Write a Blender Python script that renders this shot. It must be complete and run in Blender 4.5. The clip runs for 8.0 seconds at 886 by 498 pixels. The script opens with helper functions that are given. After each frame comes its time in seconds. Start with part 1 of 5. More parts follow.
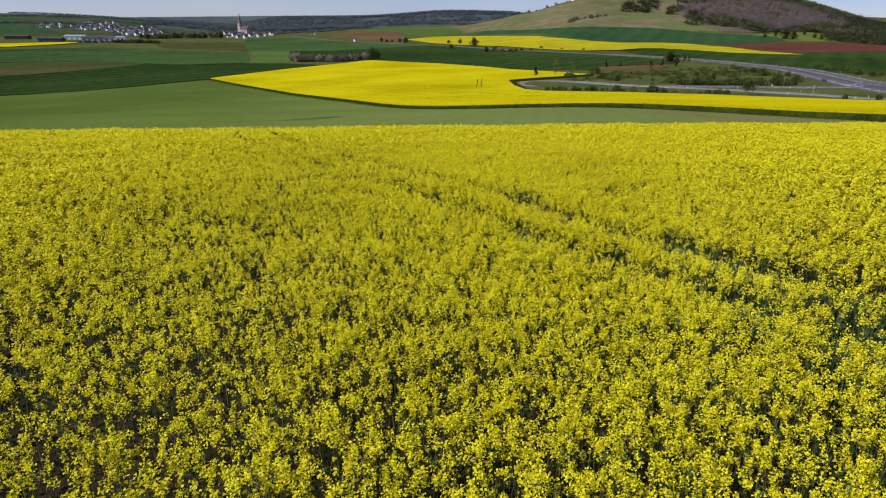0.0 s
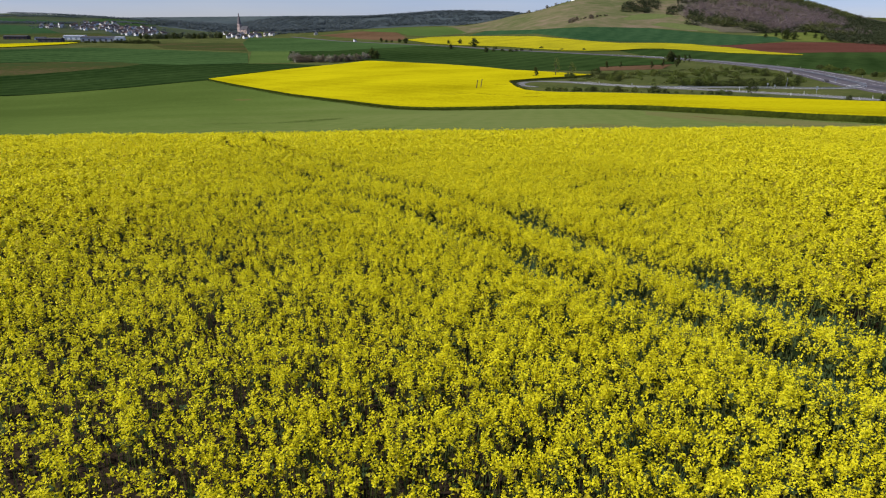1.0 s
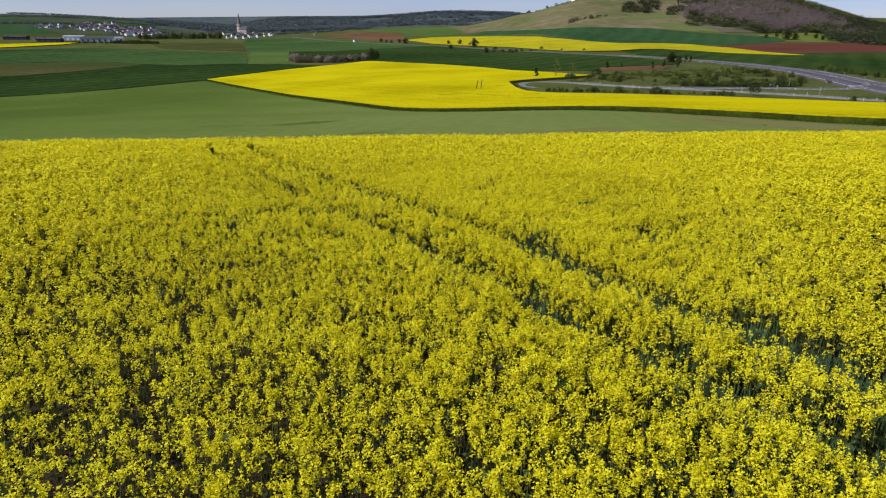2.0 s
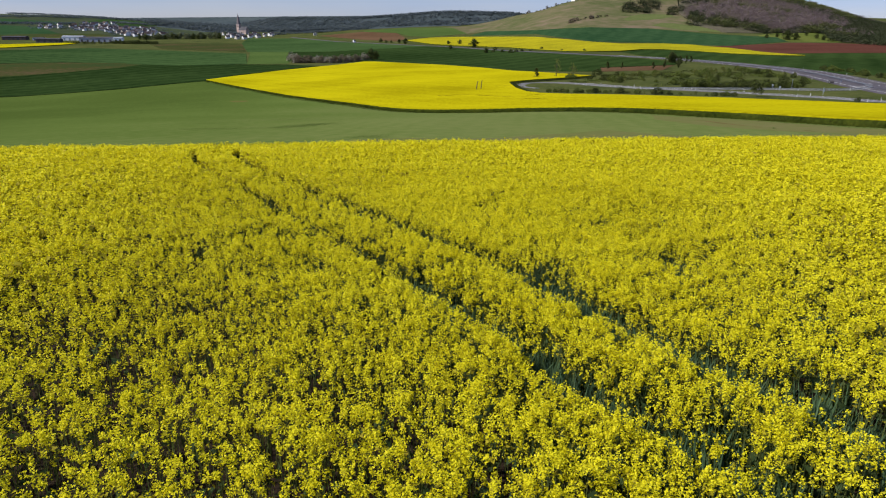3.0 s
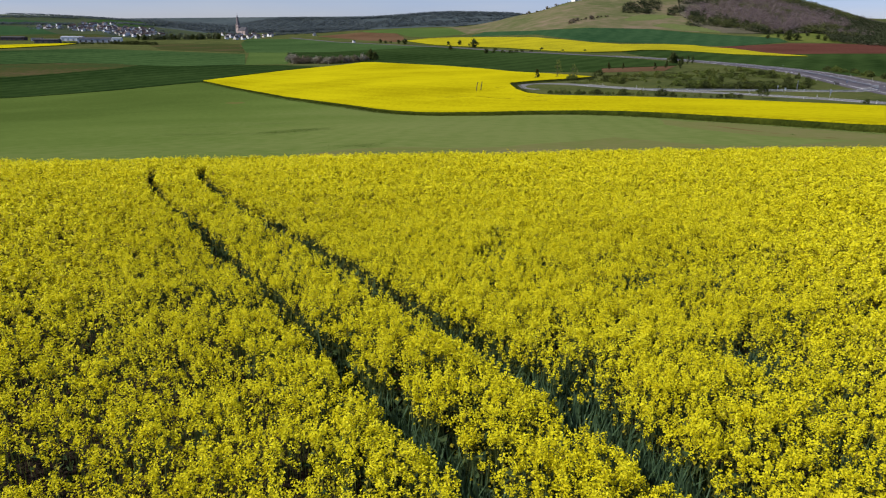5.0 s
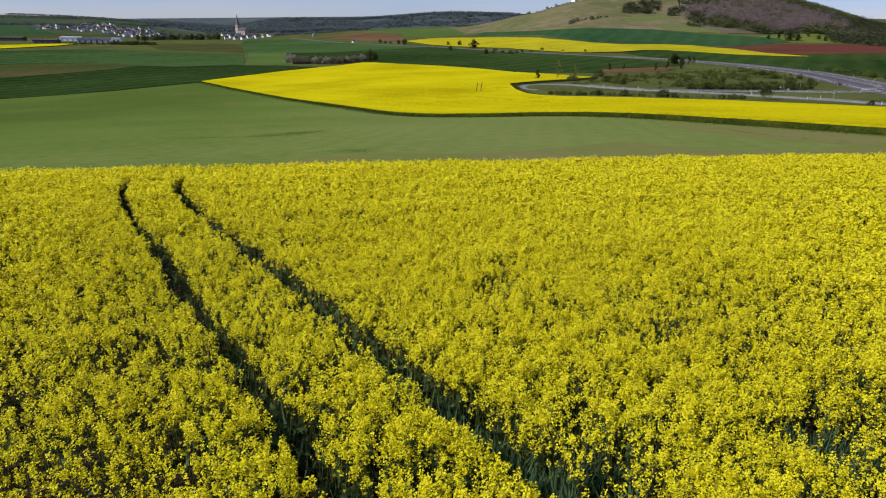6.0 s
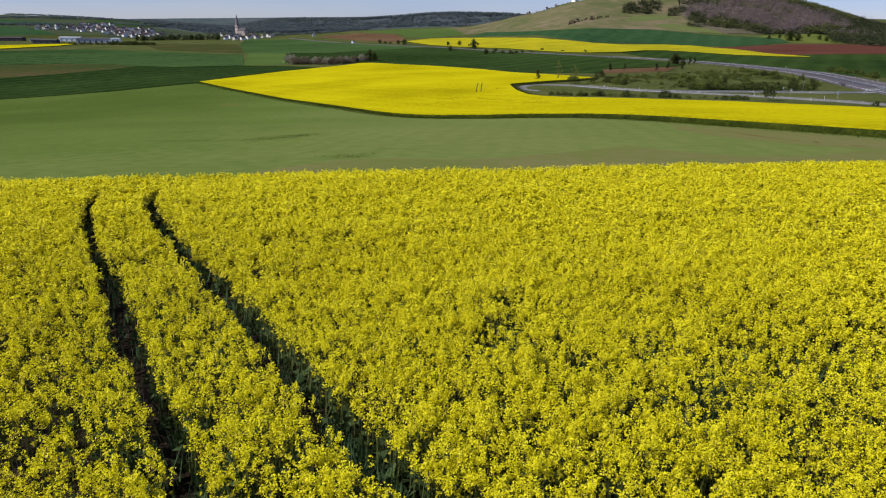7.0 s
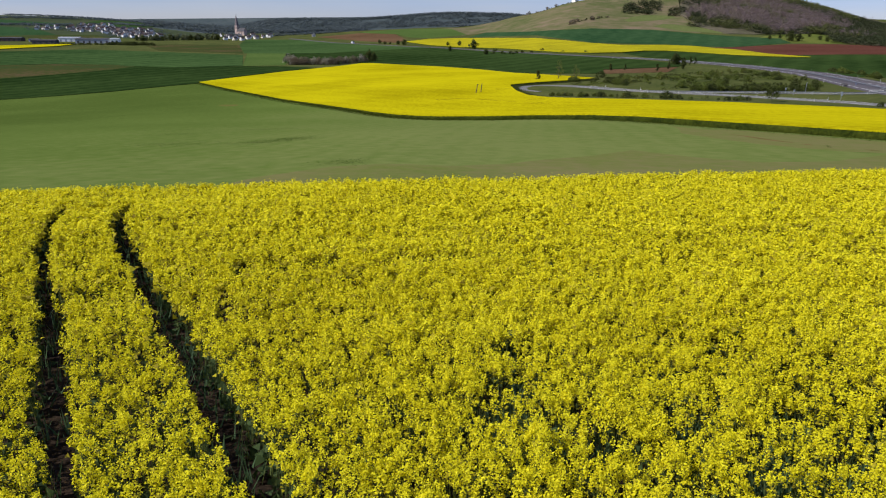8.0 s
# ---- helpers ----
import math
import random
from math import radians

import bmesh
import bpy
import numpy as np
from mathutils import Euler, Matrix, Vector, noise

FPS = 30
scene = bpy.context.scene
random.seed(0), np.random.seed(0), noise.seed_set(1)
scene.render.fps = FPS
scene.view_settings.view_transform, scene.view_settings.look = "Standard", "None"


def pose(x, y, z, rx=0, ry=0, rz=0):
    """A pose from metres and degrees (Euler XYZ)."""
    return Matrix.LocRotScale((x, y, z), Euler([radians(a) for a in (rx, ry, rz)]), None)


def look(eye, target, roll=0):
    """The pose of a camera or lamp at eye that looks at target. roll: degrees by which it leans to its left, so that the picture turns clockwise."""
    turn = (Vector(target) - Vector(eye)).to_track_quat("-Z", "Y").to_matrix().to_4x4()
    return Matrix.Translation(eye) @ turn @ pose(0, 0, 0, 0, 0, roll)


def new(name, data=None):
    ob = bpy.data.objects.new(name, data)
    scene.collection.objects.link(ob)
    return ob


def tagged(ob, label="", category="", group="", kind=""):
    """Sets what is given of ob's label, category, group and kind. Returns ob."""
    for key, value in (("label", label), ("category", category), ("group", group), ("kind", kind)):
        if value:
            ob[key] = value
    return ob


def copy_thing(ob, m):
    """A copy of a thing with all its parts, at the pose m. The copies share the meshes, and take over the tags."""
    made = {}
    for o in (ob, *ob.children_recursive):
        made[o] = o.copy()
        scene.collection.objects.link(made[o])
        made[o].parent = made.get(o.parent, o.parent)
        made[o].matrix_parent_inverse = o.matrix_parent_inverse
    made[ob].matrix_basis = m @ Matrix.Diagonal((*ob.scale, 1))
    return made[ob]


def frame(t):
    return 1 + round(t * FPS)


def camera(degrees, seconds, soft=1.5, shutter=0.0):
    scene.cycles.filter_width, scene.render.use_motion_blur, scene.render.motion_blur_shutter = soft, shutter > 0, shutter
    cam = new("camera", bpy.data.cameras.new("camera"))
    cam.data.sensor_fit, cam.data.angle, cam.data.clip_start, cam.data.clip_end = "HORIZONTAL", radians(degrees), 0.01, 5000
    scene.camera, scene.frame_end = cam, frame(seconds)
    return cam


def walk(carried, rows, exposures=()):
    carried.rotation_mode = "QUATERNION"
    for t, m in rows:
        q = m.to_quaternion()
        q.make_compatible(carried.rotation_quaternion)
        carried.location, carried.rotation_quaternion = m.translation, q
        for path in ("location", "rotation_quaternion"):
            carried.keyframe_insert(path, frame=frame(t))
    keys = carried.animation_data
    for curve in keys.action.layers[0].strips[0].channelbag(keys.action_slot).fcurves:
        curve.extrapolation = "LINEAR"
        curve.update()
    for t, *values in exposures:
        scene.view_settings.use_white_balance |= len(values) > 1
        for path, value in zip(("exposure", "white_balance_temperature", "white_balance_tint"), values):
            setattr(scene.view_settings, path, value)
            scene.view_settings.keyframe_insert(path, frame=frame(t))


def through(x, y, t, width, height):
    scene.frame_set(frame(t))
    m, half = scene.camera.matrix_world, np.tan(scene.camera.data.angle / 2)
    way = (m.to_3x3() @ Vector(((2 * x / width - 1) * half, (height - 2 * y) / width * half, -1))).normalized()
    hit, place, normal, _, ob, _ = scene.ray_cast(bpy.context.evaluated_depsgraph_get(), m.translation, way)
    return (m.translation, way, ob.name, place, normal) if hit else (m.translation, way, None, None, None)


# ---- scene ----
cam = camera(68.2, 8.0, soft=1.18)
METRES, EYE, TILT, LEAN, TURN = 19.4, 5.7, -2.5, 0.0, 0.0
ROWS = [
    (0, 0.0053, 0, -0.0048, 0.058, -15.407, -0.27),
    (0.5, 0.0081, 0.0611, -0.0018, 0.056, -15.397, -0.27),
    (1, 0.0109, 0.1228, 0.0012, 0.053, -15.387, -0.27),
    (1.5, 0.0136, 0.1848, 0.0043, 0.051, -15.378, -0.27),
    (3, 0.0219, 0.3704, 0.0133, 0.044, -15.348, -0.27),
    (3.5, 0.0247, 0.4323, 0.0164, 0.041, -15.338, -0.27),
    (4, 0.0275, 0.4948, 0.0194, 0.039, -15.329, -0.27),
    (4.5, 0.0302, 0.5567, 0.0224, 0.037, -15.319, -0.27),
    (6, 0.0385, 0.7479, 0.0315, 0.029, -15.289, -0.27),
    (6.5, 0.0413, 0.8132, 0.0345, 0.027, -15.279, -0.27),
    (7, 0.0441, 0.8766, 0.0375, 0.025, -15.270, -0.27),
    (7.5, 0.0468, 0.9368, 0.0406, 0.022, -15.260, -0.27),
    (8, 0.0496, 0.9978, 0.0436, 0.020, -15.250, -0.27),
]
walk(cam, [(t, pose(0, 0, EYE, TILT, LEAN, TURN) @ pose(METRES * x, METRES * y, METRES * z, 90 + pitch, roll, yaw)) for t, x, y, z, yaw, pitch, roll in ROWS])

# ---- world and sun ----
SUN_AZ, SUN_EL = radians(-108), radians(44)      # clockwise from +y
world = bpy.data.worlds.new("world")
scene.world = world
world.use_nodes = True
wn = world.node_tree.nodes
sky = wn.new("ShaderNodeTexSky")
sky.sky_type, sky.sun_disc = "NISHITA", False
sky.sun_elevation, sky.sun_rotation = SUN_EL, SUN_AZ
sky.air_density, sky.dust_density, sky.ozone_density = 1.0, 0.3, 4.0
haze = wn.new("ShaderNodeMix")
haze.data_type, haze.blend_type = "RGBA", "MULTIPLY"
haze.inputs[0].default_value = 1.0
haze.inputs[7].default_value = (0.81, 0.80, 1.12, 1)
world.node_tree.links.new(sky.outputs[0], haze.inputs[6])
coords, squash, cloud, veil, thin = (wn.new("ShaderNode" + k) for k in ("TexCoord", "Mapping", "TexNoise", "MapRange", "HueSaturation"))
squash.inputs["Scale"].default_value = (1.0, 1.0, 9.0)
cloud.inputs["Scale"].default_value, cloud.inputs["Detail"].default_value = 2.6, 6
veil.inputs[1].default_value, veil.inputs[2].default_value = 0.38, 0.66
veil.inputs[3].default_value, veil.inputs[4].default_value = 1.05, 0.75
for a, b in ((coords.outputs["Generated"], squash.inputs[0]), (squash.outputs[0], cloud.inputs["Vector"]), (cloud.outputs[0], veil.inputs[0]), (veil.outputs[0], thin.inputs["Saturation"]), (haze.outputs[2], thin.inputs["Color"]), (thin.outputs[0], wn["Background"].inputs[0])):
    world.node_tree.links.new(a, b)
wn["Background"].inputs[1].default_value = 0.106
sun_data = bpy.data.lights.new("sun", "SUN")
sun_data.energy, sun_data.angle, sun_data.color = 5.0, radians(0.6), (1.0, 0.95, 0.87)
sun = new("sun", sun_data)
sun_dir = Vector((math.sin(SUN_AZ) * math.cos(SUN_EL), math.cos(SUN_AZ) * math.cos(SUN_EL), math.sin(SUN_EL)))
sun.matrix_world = look(sun_dir * 100, (0, 0, 0))


# ---- materials ----
def surface(name, dark, light, big=0.1, small=2.0, rough=0.9, through=0.0, bump=0.0, rand=0.0, third=None, stripe=None, gloss=0.1, drift=None, calm=1.0):
    """A matt surface mottled at two scales (cycles a metre). through: share of light let through a leaf."""
    m = bpy.data.materials.new(name)
    m.use_nodes = True
    nt = m.node_tree
    n, link = nt.nodes, nt.links.new
    bsdf, out = n["Principled BSDF"], n["Material Output"]
    geo = n.new("ShaderNodeNewGeometry")
    a, b = n.new("ShaderNodeTexNoise"), n.new("ShaderNodeTexNoise")
    for tex, s in ((a, big), (b, small)):
        tex.inputs["Scale"].default_value = s
        tex.inputs["Detail"].default_value = 4
        link(geo.outputs["Position"], tex.inputs["Vector"])
    add = n.new("ShaderNodeMath")
    add.operation = "ADD"
    link(a.outputs[0], add.inputs[0])
    link(b.outputs[0], add.inputs[1])
    value = add.outputs[0]
    if calm < 1:
        ease = n.new("ShaderNodeMath")
        ease.operation = "MULTIPLY_ADD"
        ease.inputs[1].default_value, ease.inputs[2].default_value = calm, 1 - calm
        link(value, ease.inputs[0])
        value = ease.outputs[0]
    if rand:
        mul = n.new("ShaderNodeMath")
        mul.operation = "MULTIPLY_ADD"
        mul.inputs[1].default_value = rand
        link(geo.outputs["Random Per Island"], mul.inputs[0])
        link(value, mul.inputs[2])
        value = mul.outputs[0]
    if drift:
        west, east, amount = drift                 # sideways fall-off of light painted in: colour darker west, paler east
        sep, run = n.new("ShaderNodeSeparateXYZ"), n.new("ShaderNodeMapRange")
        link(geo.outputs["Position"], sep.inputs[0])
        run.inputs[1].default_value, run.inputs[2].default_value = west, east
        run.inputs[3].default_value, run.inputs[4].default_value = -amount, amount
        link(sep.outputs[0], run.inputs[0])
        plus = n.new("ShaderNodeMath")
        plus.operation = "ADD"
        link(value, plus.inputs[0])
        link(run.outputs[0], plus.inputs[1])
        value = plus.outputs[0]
    if stripe:
        direction, wide, amount = stripe
        wave = n.new("ShaderNodeTexWave")
        mp = n.new("ShaderNodeMapping")
        mp.inputs["Rotation"].default_value = (0, 0, radians(direction))
        link(geo.outputs["Position"], mp.inputs["Vector"])
        link(mp.outputs[0], wave.inputs["Vector"])
        wave.inputs["Scale"].default_value = 0.314 / wide
        wave.inputs["Distortion"].default_value = 1.5
        wave.inputs["Detail"].default_value = 3
        mul = n.new("ShaderNodeMath")
        mul.operation = "MULTIPLY_ADD"
        mul.inputs[1].default_value = amount
        link(wave.outputs[1], mul.inputs[0])
        link(value, mul.inputs[2])
        value = mul.outputs[0]
    r = n.new("ShaderNodeValToRGB")
    mid = 1.0 + 0.5 * rand + (0.5 * stripe[2] if stripe else 0)
    spread = 0.28 + 0.5 * rand + (0.3 * stripe[2] if stripe else 0)
    rng = n.new("ShaderNodeMapRange")
    rng.inputs[1].default_value, rng.inputs[2].default_value = mid - spread, mid + spread
    link(value, rng.inputs[0])
    link(rng.outputs[0], r.inputs[0])
    r.color_ramp.elements[0].color = (*dark, 1)
    r.color_ramp.elements[1].color = (*light, 1)
    if third:
        e = r.color_ramp.elements.new(0.55)
        e.color = (*third, 1)
    link(r.outputs[0], bsdf.inputs["Base Color"])
    bsdf.inputs["Roughness"].default_value = rough
    bsdf.inputs["Specular IOR Level"].default_value = gloss
    if bump:
        bp = n.new("ShaderNodeBump")
        bp.inputs["Strength"].default_value = 0.8
        bp.inputs["Distance"].default_value = bump
        link(b.outputs[0], bp.inputs["Height"])
        link(bp.outputs[0], bsdf.inputs["Normal"])
    if through:
        tr, mix = n.new("ShaderNodeBsdfTranslucent"), n.new("ShaderNodeMixShader")
        link(r.outputs[0], tr.inputs[0])
        mix.inputs[0].default_value = through
        link(bsdf.outputs[0], mix.inputs[1])
        link(tr.outputs[0], mix.inputs[2])
        link(mix.outputs[0], out.inputs[0])
    return m


M = dict(
    blossom=surface("rape_blossom", (0.55, 0.475, 0.010), (0.85, 0.785, 0.040), 0.25, 3.0, 0.6, 0.32, rand=0.9, gloss=0.1, third=(0.79, 0.725, 0.016)),
    shaded_low_blossom=surface("shaded_low_blossom", (0.21, 0.17, 0.018), (0.58, 0.52, 0.027), 0.25, 3.0, 0.7, 0.3, rand=0.7),
    hill_floor=surface("wood_floor", (0.075, 0.075, 0.045), (0.14, 0.12, 0.085), 0.02, 0.2, 0.95, gloss=0.0),
    rape_stem=surface("rape_stem", (0.060, 0.082, 0.024), (0.165, 0.195, 0.060), 0.5, 6.0, 0.7, 0.2, rand=0.6),
    rape_leaf=surface("rape_leaf", (0.028, 0.052, 0.020), (0.080, 0.120, 0.042), 0.5, 6.0, 0.7, 0.25, rand=0.6),
    rank_grass=surface("rank_grass", (0.045, 0.088, 0.042), (0.11, 0.185, 0.085), 0.5, 6.0, 0.6, 0.3, rand=0.6, gloss=0.3),
    soil=surface("soil", (0.017, 0.011, 0.008), (0.040, 0.027, 0.018), 0.3, 8.0, 0.95, bump=0.05),
    meadow=surface("meadow", (0.046, 0.062, 0.019), (0.104, 0.112, 0.036), 0.03, 0.4, 0.95, bump=0.3, gloss=0.0),
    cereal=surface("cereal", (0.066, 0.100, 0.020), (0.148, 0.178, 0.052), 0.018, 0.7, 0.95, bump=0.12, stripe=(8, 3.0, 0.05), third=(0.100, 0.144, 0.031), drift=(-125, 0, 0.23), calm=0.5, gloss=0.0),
    dark_crop=surface("dark_crop", (0.010, 0.024, 0.006), (0.036, 0.064, 0.017), 0.007, 0.15, 0.95, bump=0.15, stripe=(30, 24.0, 0.22), drift=(-380, 60, 0.15), gloss=0.0),
    mid_crop=surface("mid_crop", (0.020, 0.046, 0.014), (0.058, 0.104, 0.032), 0.006, 0.15, 0.95, bump=0.15, stripe=(-60, 24.0, 0.18), drift=(-620, -260, 0.15), gloss=0.0),
    light_crop=surface("light_crop", (0.056, 0.098, 0.024), (0.086, 0.130, 0.034), 0.01, 0.3, 0.95, gloss=0.0),
    teal_crop=surface("teal_crop", (0.019, 0.052, 0.020), (0.042, 0.086, 0.034), 0.006, 0.1, 0.95, stripe=(25, 30.0, 0.15), gloss=0.0),
    far_pasture=surface("far_pasture", (0.036, 0.050, 0.028), (0.066, 0.082, 0.042), 0.006, 0.1, 0.95, gloss=0.0),
    rape_far=surface("rape_far", (0.29, 0.245, 0.003), (0.53, 0.46, 0.006), 0.018, 0.9, 0.95, bump=0.35, stripe=(-35, 11.0, 0.07), third=(0.45, 0.39, 0.005), gloss=0.0),
    rape_bank=surface("rape_bank", (0.02, 0.032, 0.006), (0.07, 0.085, 0.012), 0.4, 2.5, 0.95, bump=0.2, gloss=0.0),
    earth=surface("red_earth", (0.074, 0.029, 0.020), (0.122, 0.050, 0.035), 0.01, 0.3, 0.95, gloss=0.0),
    orange_earth=surface("orange_earth", (0.085, 0.050, 0.026), (0.15, 0.09, 0.05), 0.01, 0.3, 0.95, gloss=0.0),
    brown_earth=surface("brown_earth", (0.034, 0.060, 0.020), (0.096, 0.068, 0.036), 0.011, 0.2, 0.95, third=(0.052, 0.060, 0.018), gloss=0.0),
    dry_grass=surface("dry_grass", (0.080, 0.10, 0.034), (0.185, 0.145, 0.092), 0.011, 0.05, 0.95, third=(0.135, 0.125, 0.062), gloss=0.0),
    asphalt=surface("asphalt", (0.076, 0.068, 0.072), (0.128, 0.114, 0.120), 0.05, 2.0, 0.85),
    asphalt_light=surface("pale_asphalt", (0.14, 0.137, 0.132), (0.215, 0.21, 0.20), 0.05, 2.0, 0.85),
    spire_slate=surface("spire_slate", (0.13, 0.11, 0.115), (0.20, 0.17, 0.17), 0.1, 1.0, 0.7),
    marking=surface("road_marking", (0.6, 0.6, 0.58), (0.8, 0.8, 0.78), 0.3, 5.0, 0.7),
    bark=surface("bark", (0.05, 0.04, 0.03), (0.13, 0.10, 0.075), 1.0, 8.0, 0.9, bump=0.02),
    leaves=surface("leaves", (0.068, 0.100, 0.018), (0.175, 0.205, 0.045), 0.2, 1.5, 0.8, 0.4, rand=0.6),
    leaves_dark=surface("leaves_dark", (0.036, 0.052, 0.014), (0.10, 0.115, 0.032), 0.2, 1.5, 0.8, 0.35, rand=0.6),
    leaves_grey=surface("leaves_grey", (0.105, 0.128, 0.064), (0.205, 0.225, 0.115), 0.2, 1.5, 0.8, 0.4, rand=0.5),
    leaves_pale=surface("leaves_pale", (0.09, 0.11, 0.025), (0.19, 0.20, 0.05), 0.2, 1.5, 0.8, 0.3, rand=0.6),
    twigs=surface("bare_twigs", (0.13, 0.105, 0.07), (0.22, 0.18, 0.125), 0.2, 1.5, 0.9, 0.2, rand=0.6),
    hill_twigs=surface("hill_twigs", (0.185, 0.146, 0.142), (0.30, 0.236, 0.226), 0.01, 0.2, 0.9, 0.45, rand=0.3, gloss=0.0),
    hill_green=surface("hill_green", (0.036, 0.049, 0.024), (0.080, 0.092, 0.044), 0.01, 0.2, 0.9, 0.4, rand=0.3, gloss=0.0),
    hill_fresh=surface("hill_fresh", (0.070, 0.090, 0.032), (0.155, 0.165, 0.060), 0.01, 0.2, 0.9, 0.4, rand=0.4, gloss=0.0),
    clearing=surface("clearing_grass", (0.075, 0.105, 0.020), (0.15, 0.165, 0.04), 0.02, 0.2, 0.95, gloss=0.0),
    pale_grass=surface("pale_grass", (0.085, 0.112, 0.036), (0.13, 0.152, 0.052), 0.02, 0.2, 0.95, gloss=0.0),
    rape_dull=surface("rape_dull", (0.23, 0.215, 0.012), (0.45, 0.39, 0.014), 0.018, 0.5, 0.95, bump=0.35, stripe=(-20, 14.0, 0.12), gloss=0.0),
    tuft=surface("grass_tuft", (0.060, 0.096, 0.013), (0.104, 0.146, 0.026), 0.3, 3.0, 0.9, 0.2, rand=0.6),
    thin_cereal=surface("thin_cereal", (0.090, 0.126, 0.020), (0.150, 0.118, 0.044), 0.3, 1.2, 0.95, gloss=0.0),
    rut_earth=surface("rut_earth", (0.105, 0.095, 0.028), (0.165, 0.105, 0.046), 0.3, 1.5, 0.95, gloss=0.0),
    margin=surface("field_margin", (0.122, 0.148, 0.036), (0.170, 0.154, 0.064), 0.09, 0.8, 0.95, bump=0.1, calm=0.8, gloss=0.0),
    white_bloom=surface("white_bloom", (0.20, 0.175, 0.13), (0.38, 0.345, 0.27), 0.4, 1.5, 0.8, 0.2, rand=0.6),
    # distance haze is painted into these two base colours as a blue-grey tint
    hazy_far_wood=surface("hazy_far_wood", (0.045, 0.062, 0.066), (0.10, 0.12, 0.12), 0.006, 0.035, 0.95, rand=0.4, bump=9.0, gloss=0.0),
    hazy_far_tree=surface("hazy_far_tree", (0.066, 0.088, 0.094), (0.138, 0.164, 0.168), 0.006, 0.035, 0.95, 0.45, rand=0.4, gloss=0.0),
    trampled=surface("trampled_crop", (0.26, 0.23, 0.004), (0.40, 0.34, 0.006), 0.2, 2.0, 0.95),
    verge=surface("verge_grass", (0.030, 0.045, 0.010), (0.085, 0.095, 0.025), 0.05, 1.0, 0.9, 0.2, rand=0.6),
    render_white=surface("white_render", (0.80, 0.79, 0.77), (0.90, 0.89, 0.87), 0.05, 0.8, 0.9),
    render_cream=surface("cream_render", (0.62, 0.57, 0.50), (0.74, 0.69, 0.61), 0.05, 0.8, 0.9),
    slate=surface("slate_roof", (0.045, 0.045, 0.055), (0.10, 0.095, 0.10), 0.1, 1.0, 0.6),
    tile_roof=surface("clay_tile_roof", (0.060, 0.046, 0.044), (0.105, 0.074, 0.066), 0.1, 1.0, 0.8),
    stone=surface("church_stone", (0.40, 0.30, 0.27), (0.56, 0.44, 0.39), 0.1, 1.0, 0.9),
    metal_sheet=surface("grey_sheet_metal", (0.27, 0.29, 0.33), (0.42, 0.44, 0.48), 0.05, 0.5, 0.5),
    dark_sheet=surface("dark_sheet_metal", (0.05, 0.05, 0.055), (0.10, 0.09, 0.09), 0.05, 0.5, 0.6),
    glass=surface("window_glass", (0.03, 0.035, 0.04), (0.06, 0.07, 0.08), 0.3, 2.0, 0.15),
    rail_steel=surface("galvanised_steel", (0.15, 0.165, 0.18), (0.25, 0.27, 0.29), 0.3, 4.0, 0.45, gloss=0.4),
    wood=surface("weathered_wood", (0.05, 0.04, 0.03), (0.11, 0.09, 0.07), 1.0, 9.0, 0.9),
)


# ---- the lie of the land ----
TY = np.array([0, 20, 47.5, 100, 150, 225, 330, 480, 650, 1000, 1300, 1700, 2500, 5200.0])
TU = np.array([-0.65, -0.3, 0.0, 0.3, 0.65])
TZ = np.array([
    [.15, .15, .15, .15, .15],
    [-.52, -.52, -.52, -.52, -.52],
    [-2.2, -2.05, -1.96, -1.96, -1.96],
    [-7.6, -6.7, -5.3, -5.0, -5.6],
    [-13, -11.4, -10.2, -8.8, -9.0],
    [-19.5, -17.4, -15.8, -12.8, -12.5],
    [-26, -21.6, -17.2, -14.4, -13.4],
    [-28, -23, -17.6, -14.8, -12.6],
    [-23, -21.5, -17, -13.5, -8],
    [-13, -12, -8, -3, 2],
    [-6, -5, 4, 8, 12],
    [8, 8, 34, 36, 30],
    [30, 20, 42, 48, 45],
    [60, 60, 60, 60, 60]])


def hermite(k, v, q):
    """Smooth monotone curve through the rows of v at k."""
    h, d = np.diff(k), np.diff(v, axis=0) / np.diff(k)[:, None]
    m = np.zeros_like(v)
    m[1:-1] = np.where(d[1:] * d[:-1] > 0, 2 * d[1:] * d[:-1] / (d[1:] + d[:-1] + 1e-12), 0)
    m[0], m[-1] = d[0], d[-1]
    q = np.clip(q, k[0], k[-1])
    i = np.clip(np.searchsorted(k, q) - 1, 0, len(k) - 2)
    s = ((q - k[i]) / h[i])[:, None]
    hh = h[i][:, None]
    return ((1 + 2 * s) * (1 - s) ** 2 * v[i] + s * (1 - s) ** 2 * hh * m[i]
            + s * s * (3 - 2 * s) * v[i + 1] + s * s * (s - 1) * hh * m[i + 1])


def ramp(a, b, v):
    s = np.clip((v - a) / (b - a), 0, 1)
    return s * s * (3 - 2 * s)


